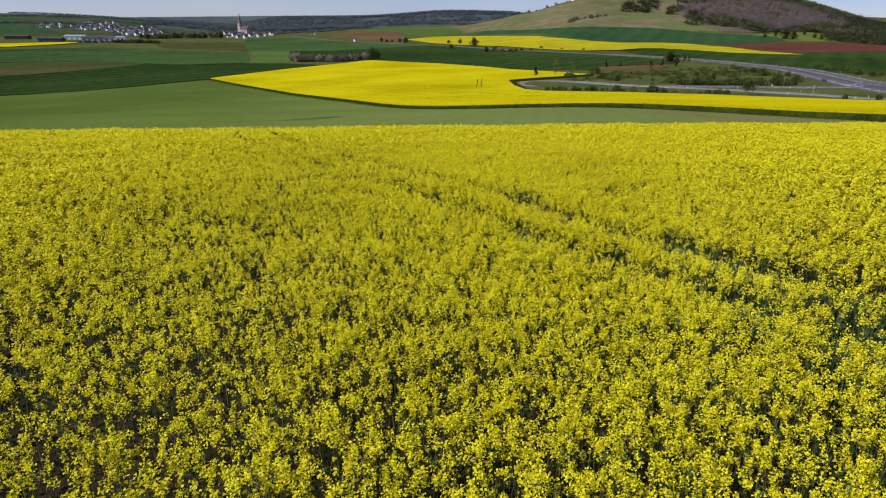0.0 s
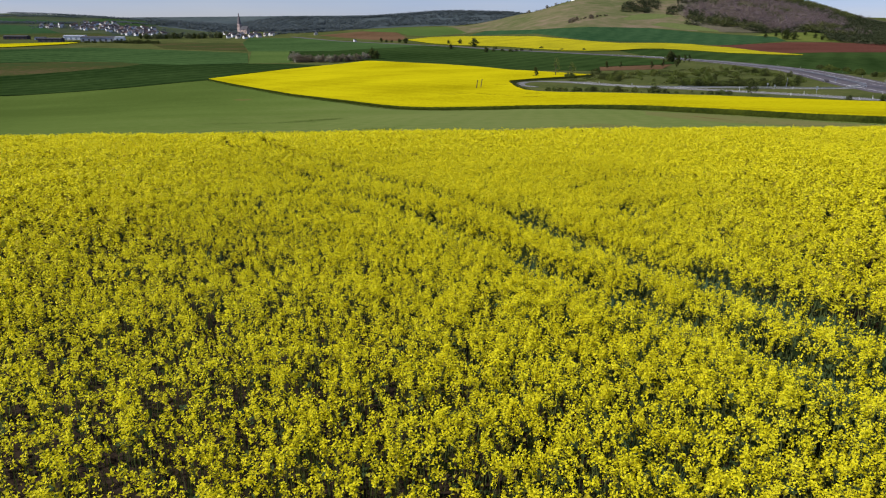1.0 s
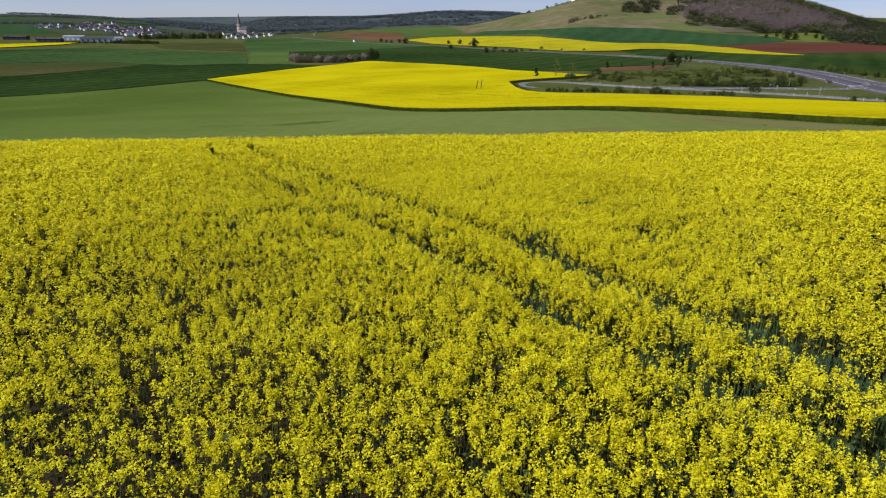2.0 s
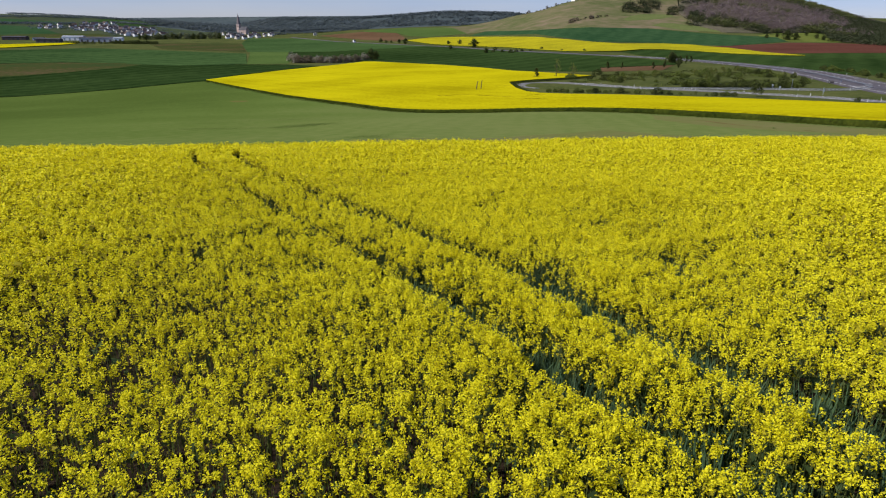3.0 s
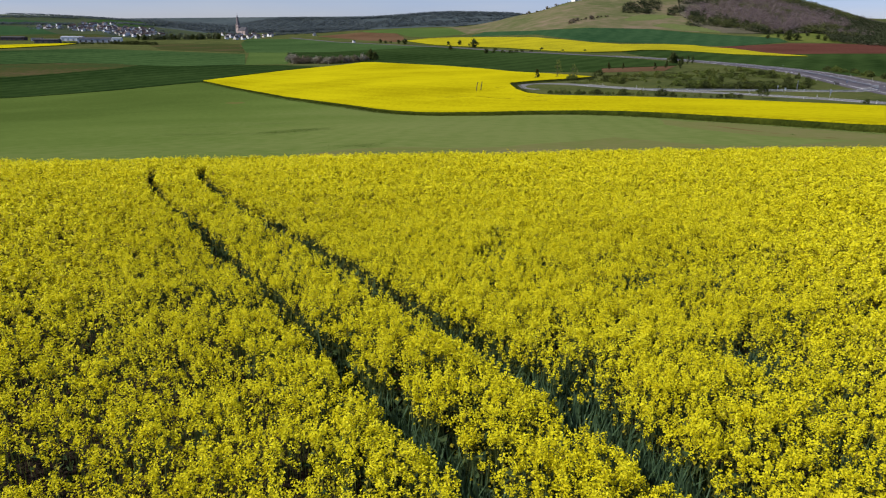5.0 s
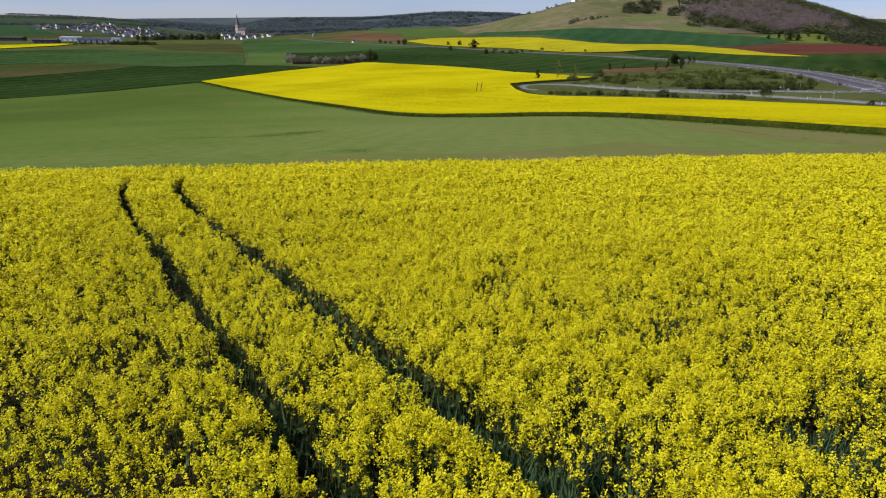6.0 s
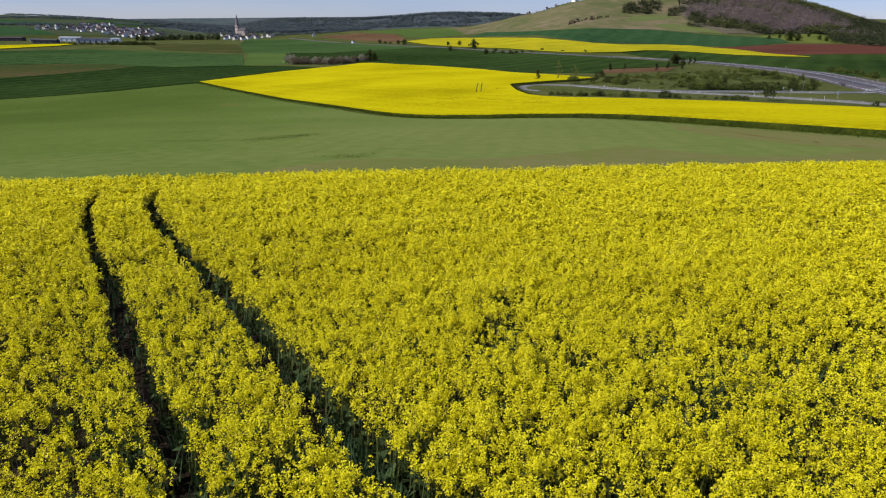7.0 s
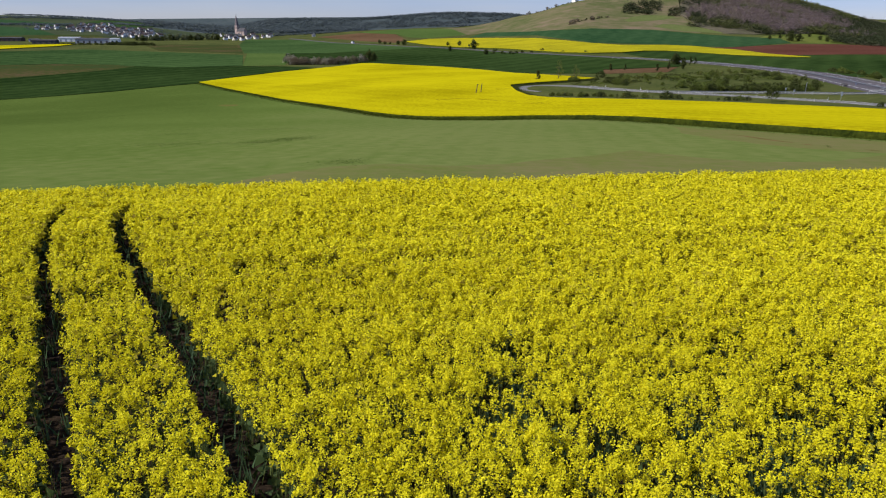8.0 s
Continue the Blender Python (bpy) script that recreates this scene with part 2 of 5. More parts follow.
def ground_z(x, y):
    x, y = np.atleast_1d(np.asarray(x, float)), np.atleast_1d(np.asarray(y, float))
    u = np.clip(x / np.maximum(y, 60), -0.9, 0.9)
    cols = hermite(TY, TZ, y)
    uc = np.clip(u, TU[0], TU[-1])
    i = np.clip(np.searchsorted(TU, uc) - 1, 0, len(TU) - 2)
    s = (uc - TU[i]) / (TU[i + 1] - TU[i])
    s = 0.5 * s + 0.5 * s * s * (3 - 2 * s)
    n = np.arange(len(u))
    z = cols[n, i] * (1 - s) + cols[n, i + 1] * s
    z = z - 0.0255 * np.minimum(y, 0)
    # the long hill on one side, with a gentle shoulder and a wooded end
    z = z + 80 * ramp(0.03, 0.215, u) * (1 - ramp(0.42, 0.70, u)) * ramp(900, 1750, y) * (1 - 0.8 * ramp(2300, 3600, y))
    # its shoulder falls away gently on the skyline
    z = z - 15 * ramp(0.085, 0.15, u) * (1 - ramp(0.225, 0.28, u)) * ramp(1430, 1680, y)
    # hill behind the village, and the far ridges across the valley
    z = z + 52 * ramp(1500, 2500, y) * (1 - ramp(-0.62, -0.1, u)) * (1 - ramp(2700, 3600, y))
    z = z + (62 + 22 * np.exp(-((u - 0.02) / 0.1) ** 2) - 6 * np.exp(-((u + 0.12) / 0.07) ** 2)) * ramp(2500, 3700, y) * (1 - 0.75 * ramp(3800, 4500, y)) * ramp(-0.36, -0.22, u)
    z = z + (66 + 8 * np.sin(u * 21 + 1) + 5 * np.sin(u * 57 + 2) + 3 * np.sin(u * 119)) * ramp(4100, 4800, y)
    return z


def raw_mesh(name, verts, faces_flat, size, mats, index=None, smooth=False):
    """A mesh from numpy arrays of vertices and of faces that all have the same number of corners."""
    me = bpy.data.meshes.new(name)
    nf = len(faces_flat) // size
    me.vertices.add(len(verts))
    me.vertices.foreach_set("co", np.asarray(verts, np.float32).ravel())
    me.loops.add(nf * size)
    me.loops.foreach_set("vertex_index", np.asarray(faces_flat, np.int32))
    me.polygons.add(nf)
    me.polygons.foreach_set("loop_start", np.arange(nf, dtype=np.int32) * size)
    for m in mats:
        me.materials.append(m)
    if index is not None:
        me.polygons.foreach_set("material_index", np.asarray(index, np.int32))
    me.polygons.foreach_set("use_smooth", np.full(nf, smooth))
    me.update(calc_edges=True)
    return me


def ribbon(line, width):
    """Outline in plan of a strip that follows a line."""
    p = [Vector(q) for q in line]
    left, right = [], []
    for i, q in enumerate(p):
        d = (p[min(i + 1, len(p) - 1)] - p[max(i - 1, 0)]).normalized()
        w = width if not isinstance(width, (list, tuple)) else width[i]
        nrm = Vector((-d.y, d.x)) * w / 2
        left.append(tuple(q + nrm))
        right.append(tuple(q - nrm))
    return left + right[::-1]


def rape_edge(x):
    return 51.9 + 0.168 * x


MAIN_ROAD = [(-330, 1499), (-200.1, 1291), (-57.9, 1114), (14.3, 1036), (86.1, 914), (145.2, 827), (186.2, 757), (212.1, 715), (227.6, 674), (235.0, 617), (238.8, 563), (238.7, 502), (231.2, 444), (216.4, 389), (197.9, 332), (185.9, 295.4), (172.1, 248.7), (165.1, 194.8)]
SLIP_ROAD = [(149.3, 192.9), (133.6, 212.6), (128.4, 230.4), (119.2, 246.6), (107.9, 265.4), (96.8, 279.4), (85.1, 291.2), (75.5, 314), (67.6, 337), (59.7, 350), (50.8, 357), (43.0, 354), (38.3, 341), (38.2, 326), (43.1, 313)]
LOOP_ROAD = [(83.2, 289.7), (99.4, 285.4), (115.1, 282.5), (134.6, 278.5), (147.4, 273.5), (161.3, 274.2), (173.9, 284.5), (180.1, 300)]
Y2_LOW = [(-163.8, 473.7), (-124.6, 407.8), (-94.0, 356.2), (-69.1, 311.1), (-46.5, 269.2), (-29.2, 236.0), (-19.9, 217.4), (-11.9, 199.4), (-5.2, 183.6), (0.4, 173.5), (11.5, 162.4), (20.5, 157.5), (29.8, 146.6), (34.1, 131.8), (35.8, 117.2), (39.5, 106.5), (44.0, 100.8), (50.3, 92.5), (66.3, 68.5)]
Y2_TOP = [(126.4, 144.9), (104.4, 174.9), (102.1, 186.1), (94.6, 199.0), (85.5, 213.2), (72.0, 221.7), (63.9, 228.8), (58.5, 235.2), (43.6, 253.4), (37.4, 265.0), (33.8, 278.1), (32.4, 305.2), (33.5, 345.8), (34.9, 354.5), (49.4, 367.9), (65.5, 376.5), (85.7, 393.6), (74.5, 427.7), (61.5, 457.4), (49.2, 479.3), (29.4, 539.4), (-1.2, 595.8), (-43.7, 655.6), (-68.2, 687.4), (-79.8, 691.9), (-95.5, 647.8), (-114.7, 611.6), (-132.1, 580.2), (-145.5, 543.6), (-156.2, 507.9)]
# name, label, category, material, height over the soil, outline; later ones lie on earlier ones
FIELDS = [
    ("far_slopes", "dark wooded slopes across the valley, tinted blue for haze", "woodland", "hazy_far_wood", 1.0, [(-900, 2450), (-850, 2040), (-640, 1860), (-400, 1840), (-235, 1800), (-180, 2250), (0, 2350), (330, 2500), (1500, 2900), (2200, 4000), (2600, 4900), (-2600, 4900), (-1300, 3300)]),
    ("village_slope", "grey-green rough slope round the village", "meadow", "far_pasture", 0.2, [(-1600, 1900), (-1250, 1700), (-936, 1690), (-700, 1560), (-520, 1700), (-480, 1840), (-640, 1855), (-850, 2035), (-900, 2440), (-1000, 2600), (-1600, 2600)]),
    ("meadow_hill", "dry pale grass on the hillside", "meadow", "dry_grass", 0.2, [(-30, 1559), (21, 1640), (60, 1750), (190, 1900), (330, 2100), (620, 2100), (560, 1450), (440, 1230), (420, 1140), (350, 1178), (256, 1194), (167, 1243), (89, 1441), (40, 1420)]),
    ("hill_wood_floor", "brown undergrowth on the wooded hillside", "woodland", "hill_floor", 1.2, [(470, 1400), (450, 1340), (445, 1250), (425, 1160), (459, 1125), (501, 1118), (553, 1134), (580, 1060), (592, 1010), (580, 915), (800, 950), (1300, 1500), (1300, 1850), (620, 1850)]),
    ("clearing_high", "yellow-green clearing among the trees", "meadow", "clearing", 0.2, [(541, 1232), (587, 1290), (600, 1262), (552, 1200)]),
    ("clearing_low", "yellow-green rough grass below the wood", "meadow", "clearing", 0.2, [(478, 1072), (521, 1116), (561, 1132), (611, 1158), (638, 1165), (580, 1010), (555, 1000), (509, 1013)]),
    ("clearing_side", "green grass between copses on the hillside", "meadow", "pale_grass", 0.2, [(331, 1283), (356, 1319), (382, 1337), (432, 1330), (433, 1310), (397, 1282), (363, 1270), (333, 1264)]),
    ("clearing_edge", "bright green grass above the young crop", "meadow", "pale_grass", 0.2, [(362, 1212), (388, 1240), (408, 1232), (440, 1205), (457, 1130), (421, 1150), (398, 1158), (381, 1190)]),
    ("pale_crop_valley", "pale green crop beyond the brown field", "field", "light_crop", 0.2, [(-187.8, 1613), (-85.0, 1641), (20.0, 1589), (49.9, 1437), (-25.9, 1366), (-68.9, 1398), (-99.9, 1489), (-179.8, 1570)]),
    ("crop_field_hill", "bluish dark green young crop field", "field", "teal_crop", 0.3, [(51.9, 1385), (88.9, 1439), (167.2, 1245), (210.2, 1204), (256.2, 1195), (347, 1178), (407, 1132), (457, 1097), (516, 1071), (504, 1012), (396, 949), (352, 974), (321, 1002), (222.5, 1034), (159.3, 1187)]),
    ("ploughed_field_hill", "bare reddish brown ploughed field", "field", "earth", 0.1, [(355, 945), (395, 950), (493, 992), (557, 990), (641, 902), (602, 743), (445, 705), (407, 724), (362, 739), (367, 862)]),
    ("ploughed_field_valley", "bare brown field beyond the road", "field", "orange_earth", 0.1, [(-273.7, 1510), (-182.9, 1565), (-100.9, 1482), (-69.0, 1332), (-84.2, 1243), (-154.8, 1330)]),
    ("crop_field_dark", "dark green dense cereal crop field", "field", "dark_crop", 0.4, [(-239.8, 382), (-218.5, 400), (-196.1, 420), (-176.0, 455), (-163.1, 473), (-162.4, 527), (-151.0, 564), (-137.4, 605), (-115.8, 642), (-155.7, 682), (-197.5, 692), (-262.9, 674), (-303, 692), (-304, 644), (-327, 592), (-355, 562), (-420, 520), (-422, 301)]),
    ("stubble_field", "bare brown stubble strip", "field", "brown_earth", 0.1, [(-355, 562), (-327, 592), (-304, 644), (-303, 692), (-339, 717), (-401, 724), (-448, 707), (-520, 660), (-480, 540)]),
    ("crop_field_mid", "mid-green cereal crop field", "field", "mid_crop", 0.35, [(-303, 692), (-339, 717), (-401, 724), (-448, 707), (-560, 640), (-720, 900), (-620, 976), (-543, 1055), (-409, 983), (-257.1, 898), (-200.6, 701), (-262.9, 674)]),
    ("grass_field", "light green grass ley", "field", "light_crop", 0.2, [(-200.6, 701), (-266.7, 952), (-210.1, 931), (-157.2, 701)]),
    ("fallow_field", "dull brown fallow field", "field", "brown_earth", 0.15, [(-562, 1301), (-374, 1281), (-268.8, 940), (-416, 1019)]),
    ("rapeseed_field_west", "flowering yellow rapeseed strip near the sheds", "field", "rape_far", 1.2, [(-757, 1188), (-727, 1238), (-696, 1273), (-668, 1260), (-651, 1174), (-660, 1094), (-665, 1047), (-760, 1000), (-899, 1149)]),
    ("crop_field_centre", "dark green cereal crop field", "field", "dark_crop", 0.4, [(-70.6, 718), (-45.2, 687), (-1.0, 629), (30.7, 572), (52.0, 510), (64.6, 488), (107.1, 465), (119.5, 523), (187.3, 558), (204.1, 595), (200.5, 682), (177.1, 749), (136.1, 822), (78.1, 902), (6.1, 1023), (-20.5, 1061), (-151.4, 928), (-209, 931), (-166, 735), (-120, 716)]),
    ("crop_field_north", "mid-green crop field", "field", "mid_crop", 0.3, [(-151.4, 928), (-20.5, 1061), (-67.0, 1106), (-200.0, 1280), (-299.6, 1439), (-430, 1520), (-376, 1285), (-268, 942), (-209, 931)]),
    ("rapeseed_field_road", "flowering yellow rapeseed field along the road", "field", "rape_dull", 1.2, [(-69.2, 1259), (-26.0, 1336), (18.0, 1347), (114.3, 1214), (152.6, 1134), (186.6, 1067), (219.5, 1020), (253.3, 990), (316, 986), (348, 965), (369, 884), (354, 761), (350, 667), (334, 694), (315, 754), (300, 832), (281.6, 877), (253.7, 880), (217.1, 846), (181.2, 843), (151.3, 865), (123.3, 917), (92.1, 975), (55.0, 1025), (14.3, 1070), (-21.3, 1127)]),
    ("crop_field_roadside", "dark green crop beside the road", "field", "dark_crop", 0.3, [(349, 660), (334, 688), (314, 747), (300, 825), (281.6, 871), (253.7, 874), (217.1, 840), (216.3, 754), (240.5, 671), (251.6, 563), (249.1, 474), (234.7, 403), (285.0, 362), (551, 552), (603, 741), (445, 701), (407, 720), (361, 731)]),
    ("bare_earth", "patch of bare red earth", "earth", "orange_earth", 0.1, [(119.5, 523), (160.2, 543), (187.3, 558), (153.5, 480), (107.1, 465)]),
    ("rapeseed_beside", "flowering yellow rapeseed going on beside the flight line", "field", "rape_far", 1.15, [(-90, -60), (-33, -60), (-33, 46), (-42, 43.7), (-90, 36)]),
    ("rapeseed_beyond", "flowering yellow rapeseed going on towards the field's corner", "field", "rape_far", 1.15, [(41, -60), (90, -60), (90, 61.5), (64, 61.5), (50, 60.2), (41, 58.7)]),
    ("rapeseed_behind", "flowering yellow rapeseed behind the first plants", "field", "rape_far", 1.15, [(-33, -60), (41, -60), (41, -5), (-33, -5)]),
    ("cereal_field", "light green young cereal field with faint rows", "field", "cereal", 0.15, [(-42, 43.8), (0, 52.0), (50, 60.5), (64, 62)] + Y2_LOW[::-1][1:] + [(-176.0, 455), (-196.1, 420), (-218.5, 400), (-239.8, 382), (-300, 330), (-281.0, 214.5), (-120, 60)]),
    ("field_margin_near", "thin tan-green crop beside the rapeseed", "field margin", "margin", 0.16, [(-13, 50.2), (0, 52.3), (50, 60.7), (50, 77), (38.4, 75), (31, 69.5), (25, 68.2), (21, 71), (17.5, 76.5), (13, 72), (8.5, 69.2), (5.7, 66.6), (1.6, 65.4), (-3, 67), (-7, 66), (-11, 61), (-13, 54)]),
    ("field_margin_far", "thin brownish crop beside the valley field", "field margin", "margin", 0.16, [(33.2, 112.5), (35, 104.5), (38, 105), (41.3, 100.6), (45.6, 95), (50.5, 87), (57, 76), (50, 72), (40, 77), (37, 78), (34.3, 80.2), (31.8, 84), (29.8, 90), (28.9, 97), (31, 103)]),
    ("bare_patch", "reddish thin patch in young cereal", "earth", "thin_cereal", 0.16, [(-92, 296), (-90.5, 299.5), (-88, 298), (-85.5, 299), (-84, 295.5), (-82.6, 292), (-83.4, 288), (-86, 286.5), (-88, 289), (-90.5, 291)]),
    ("soil_rut", "narrow reddish soil rut in the cereal", "earth", "rut_earth", 0.17, ribbon([(34.4, 96.4), (35.1, 93.4), (35.4, 90.0), (36.0, 87.5), (36.6, 85.9)], [0.15, 0.6, 0.9, 0.7, 0.25])),
    ("soil_rut_short", "short reddish soil rut in the cereal", "earth", "rut_earth", 0.17, ribbon([(36.7, 84.7), (37.0, 84.2), (37.3, 83.7)], [0.15, 0.7, 0.15])),
    ("soil_rut_east", "short reddish soil rut in thin cereal", "earth", "rut_earth", 0.17, ribbon([(40.2, 80.2), (40.5, 79.6), (40.9, 78.9)], [0.15, 0.7, 0.15])),
    ("crop_field_village", "bluish green crop field below the village", "field", "teal_crop", 0.2, [(-1217, 1917), (-1103, 1879), (-936, 1685), (-1043, 1639), (-1250, 1601)]),
    ("fallow_field_village", "brown fallow strip behind the sheds", "field", "brown_earth", 0.2, [(-1043, 1639), (-936, 1685), (-847, 1699), (-782, 1621), (-872, 1570), (-994, 1562), (-1150, 1540)]),
    ("pasture_village", "green pasture on the slope above the village", "field", "teal_crop", 0.2, [(-1350, 2131), (-1136, 2053), (-1088, 2055), (-1086, 1960), (-1248, 1966), (-1451, 2001)]),
    ("pasture_ridge", "light green pasture on the ridge", "field", "mid_crop", 0.2, [(-1087, 2119), (-1123, 2300), (-901, 2333), (-850, 2169), (-899, 1967), (-1032, 2010)]),
    ("rapeseed_field_valley", "flowering yellow rapeseed field in the valley", "field", "rape_far", 1.2, Y2_LOW + Y2_TOP),
    ("main_road", "grey asphalt main road with several lanes", "road", "asphalt", 0.12, ribbon(MAIN_ROAD, [9, 9, 10, 11, 12, 14, 16, 18, 19, 20, 21, 23, 25, 26, 26, 26, 26, 26])),
    ("slip_road", "grey asphalt slip road round the scrub", "road", "asphalt_light", 0.12, ribbon(SLIP_ROAD, [8.5] * 10 + [7, 5.5, 4.5, 3.5, 2.5])),
    ("loop_road", "narrow asphalt link lane", "road", "asphalt_light", 0.12, ribbon(LOOP_ROAD, 5.5)),
]


def build_land():
    from mathutils.geometry import delaunay_2d_cdt
    pts = [Vector((0.0, -3.0))]
    r, k = 6.0, 0
    while r < 4950:
        k += 1
        off = 0.5 * (k % 2)
        pts += [Vector((r * math.sin(a), r * math.cos(a))) for a in (radians(-44 + 88 * (i + off) / 84) for i in range(85))]
        pts += [Vector((r * math.sin(a), r * math.cos(a))) for a in (radians(50 + 260 * (i + off) / 26) for i in range(26))]
        r *= 1.07 if r > 40 else 1.25
    faces, first = [], len(pts)
    for f in FIELDS:
        ring = [Vector(p) for p in f[5]]
        if sum(a.cross(b) for a, b in zip(ring, ring[1:] + ring[:1])) < 0:
            ring.reverse()
        faces.append(list(range(first, first + len(ring))))
        pts += ring
        first += len(f[5])
    verts, _, tris, _, _, origin = delaunay_2d_cdt(pts, [], faces, 0, 1e-3)
    xy = np.array([tuple(v) for v in verts])
    z = ground_z(xy[:, 0], xy[:, 1])
    co = np.column_stack((xy, z))
    tris = [t if (verts[t[1]] - verts[t[0]]).cross(verts[t[2]] - verts[t[0]]) > 0 else t[::-1] for t in tris]
    owner = np.array([max(o) if o else -1 for o in origin])
    cen = co[np.array([t[:3] for t in tris])].mean(axis=1)
    soil = (owner < 0) & (cen[:, 1] < 62) & (np.abs(cen[:, 0]) < 60) & (cen[:, 1] > -20)
    land = tagged(new("ground", raw_mesh("ground", co, np.array([t[:3] for t in tris]).ravel(), 3, [M["meadow"], M["soil"]], soil.astype(int), True)),
                  "rolling farmland with grass and bare soil", "ground", kind="structure")
    for i, (name, label, cat, mat, high, _) in enumerate(FIELDS):
        mine = [t for t, o in zip(tris, owner) if o == i]
        used = sorted({v for t in mine for v in t})
        number = {v: j for j, v in enumerate(used)}
        n = len(used)
        top = co[used] + (0, 0, high)
        fl = [tuple(number[v] for v in t) for t in mine]
        edges = {}
        for a, b, c in fl:
            for e in ((a, b), (b, c), (c, a)):
                edges[e] = True
        side = [e for e in edges if (e[1], e[0]) not in edges]
        allv = np.vstack((top, co[used] - (0, 0, 0.3), top - (0, 0, 0.16 * high)))
        rim, quads = [], []
        for a, b in side:
            rim += [(b, a, a + 2 * n), (b, a + 2 * n, b + 2 * n)]
            quads += [(b + 2 * n, a + 2 * n, a + n), (b + 2 * n, a + n, b + n)]
        fl = fl + rim
        flat = np.array(fl + quads).ravel()
        mats = [M[mat], M["rape_bank"] if mat in ("rape_far", "rape_dull") else M[mat]]
        tagged(new(name, raw_mesh(name, allv, flat, 3, mats, [0] * len(fl) + [1] * len(quads))), label, cat, kind="structure")
    return land


build_land()


# ---- the flowering crop ----
rng = np.random.default_rng(5)


def value_noise(x, y, size, seed):
    g = np.random.default_rng(seed).random((256, 256))
    u, v = x / size, y / size
    i, j = np.floor(u).astype(int), np.floor(v).astype(int)
    a, b = u - i, v - j
    a, b = a * a * (3 - 2 * a), b * b * (3 - 2 * b)
    i0, i1, j0, j1 = i % 256, (i + 1) % 256, j % 256, (j + 1) % 256
    return (g[i0, j0] * (1 - a) + g[i1, j0] * a) * (1 - b) + (g[i0, j1] * (1 - a) + g[i1, j1] * a) * b


TRACK_NEAR = [(-9.2, 50.6), (-10.6, 47.5), (-11.4, 44.8), (-10.8, 42.2), (-8.65, 38.2), (-6.7, 35.1), (-4.7, 31.9), (-2.95, 29.1), (-1.4, 26.4), (0.12, 24.1), (1.6, 22.0), (2.8, 20.2), (3.75, 18.6), (4.4, 17.4), (5.0, 16.4), (5.7, 15.5), (6.2, 14.6), (7.0, 13.3), (7.9, 12.1), (9.2, 10.5), (11, 8.4), (14, 4.4), (18, -1), (22, -6)]
TRACK_FAR = [(-12.0, 49.8), (-13.2, 47.2), (-13.8, 44.4), (-12.9, 41.8), (-11.0, 38.0), (-9.2, 35.0), (-7.2, 31.9), (-5.4, 28.8), (-3.55, 25.9), (-1.65, 22.9), (0.1, 20.2), (1.2, 18.5), (1.9, 17.1), (2.55, 15.9), (3.15, 15.0), (3.95, 14.0), (4.7, 12.95), (5.3, 11.85), (5.9, 10.9), (6.6, 9.8), (8.2, 7.5), (11, 3.5), (14, -1), (17.5, -6)]
HEADLAND = [(-9, 36.0), (-4.9, 36.2), (-0.3, 36.6), (2.5, 37.0), (6.5, 38.8), (10.5, 39.9), (16.4, 41.5), (30, 45.0)]
# thin spots in the crop: x, y, radius
HOLES = [(4.65, 25.75, 0.5), (6.1, 22.5, 0.55), (7.45, 27.0, 0.35), (-4.3, 18.9, 0.4), (-3.0, 17.7, 0.35), (6.2, 30.3, 0.35), (4.7, 28.1, 0.4), (-0.9, 44.2, 0.4), (-6.2, 40.1, 0.3), (1.3, 39.8, 0.3), (9.7, 25.8, 0.3), (7.9, 28.1, 0.3), (9.7, 19.2, 0.35), (6.1, 19.4, 0.35), (-0.74, 9.59, 0.29), (2.84, 9.76, 0.33), (3.83, 9.83, 0.31), (2.69, 8.79, 0.34), (6.9, 14.64, 0.34), (7.37, 13.45, 0.26), (1.03, 13.81, 0.25), (-1.26, 15.6, 0.38), (-0.15, 15.8, 0.29), (6.51, 20.6, 0.29), (-3.4, 20.86, 0.4), (-3.84, 32.77, 0.32), (2.12, 33.6, 0.38), (2.22, 30.45, 0.32), (0.26, 28.0, 0.35), (-5.55, 22.98, 0.27), (-2.48, 21.73, 0.35), (2.09, 27.97, 0.38), (5.3, 26.67, 0.33), (9.09, 31.21, 0.36), (5.59, 22.32, 0.35), (5.9, 22.18, 0.35), (6.06, 21.79, 0.35), (6.68, 22.19, 0.35), (7.32, 27.34, 0.35), (9.21, 28.85, 0.35)]


def line_distance(x, y, line):
    best = np.full(len(x), 1e9)
    for (ax, ay), (bx, by) in zip(line[:-1], line[1:]):
        dx, dy = bx - ax, by - ay
        s = np.clip(((x - ax) * dx + (y - ay) * dy) / (dx * dx + dy * dy), 0, 1)
        best = np.minimum(best, np.hypot(x - ax - s * dx, y - ay - s * dy))
    return best


def triangles(centre, size, flat, rng):
    """Small triangles of random lie round the centres. flat: pull of their faces towards the sky."""
    n = len(centre)
    nrm = rng.normal(size=(n, 3))
    nrm[:, 2] = np.abs(nrm[:, 2]) + flat
    nrm /= np.linalg.norm(nrm, axis=1)[:, None]
    ref = rng.normal(size=(n, 3))
    a = np.cross(nrm, ref)
    a /= np.linalg.norm(a, axis=1)[:, None]
    b = np.cross(nrm, a)
    s = np.broadcast_to(size, (n,))[:, None]
    v = np.stack((centre + a * s * 0.62, centre - a * s * 0.36 + b * s * 0.55, centre - a * s * 0.36 - b * s * 0.55), axis=1)
    return v.reshape(-1, 3)


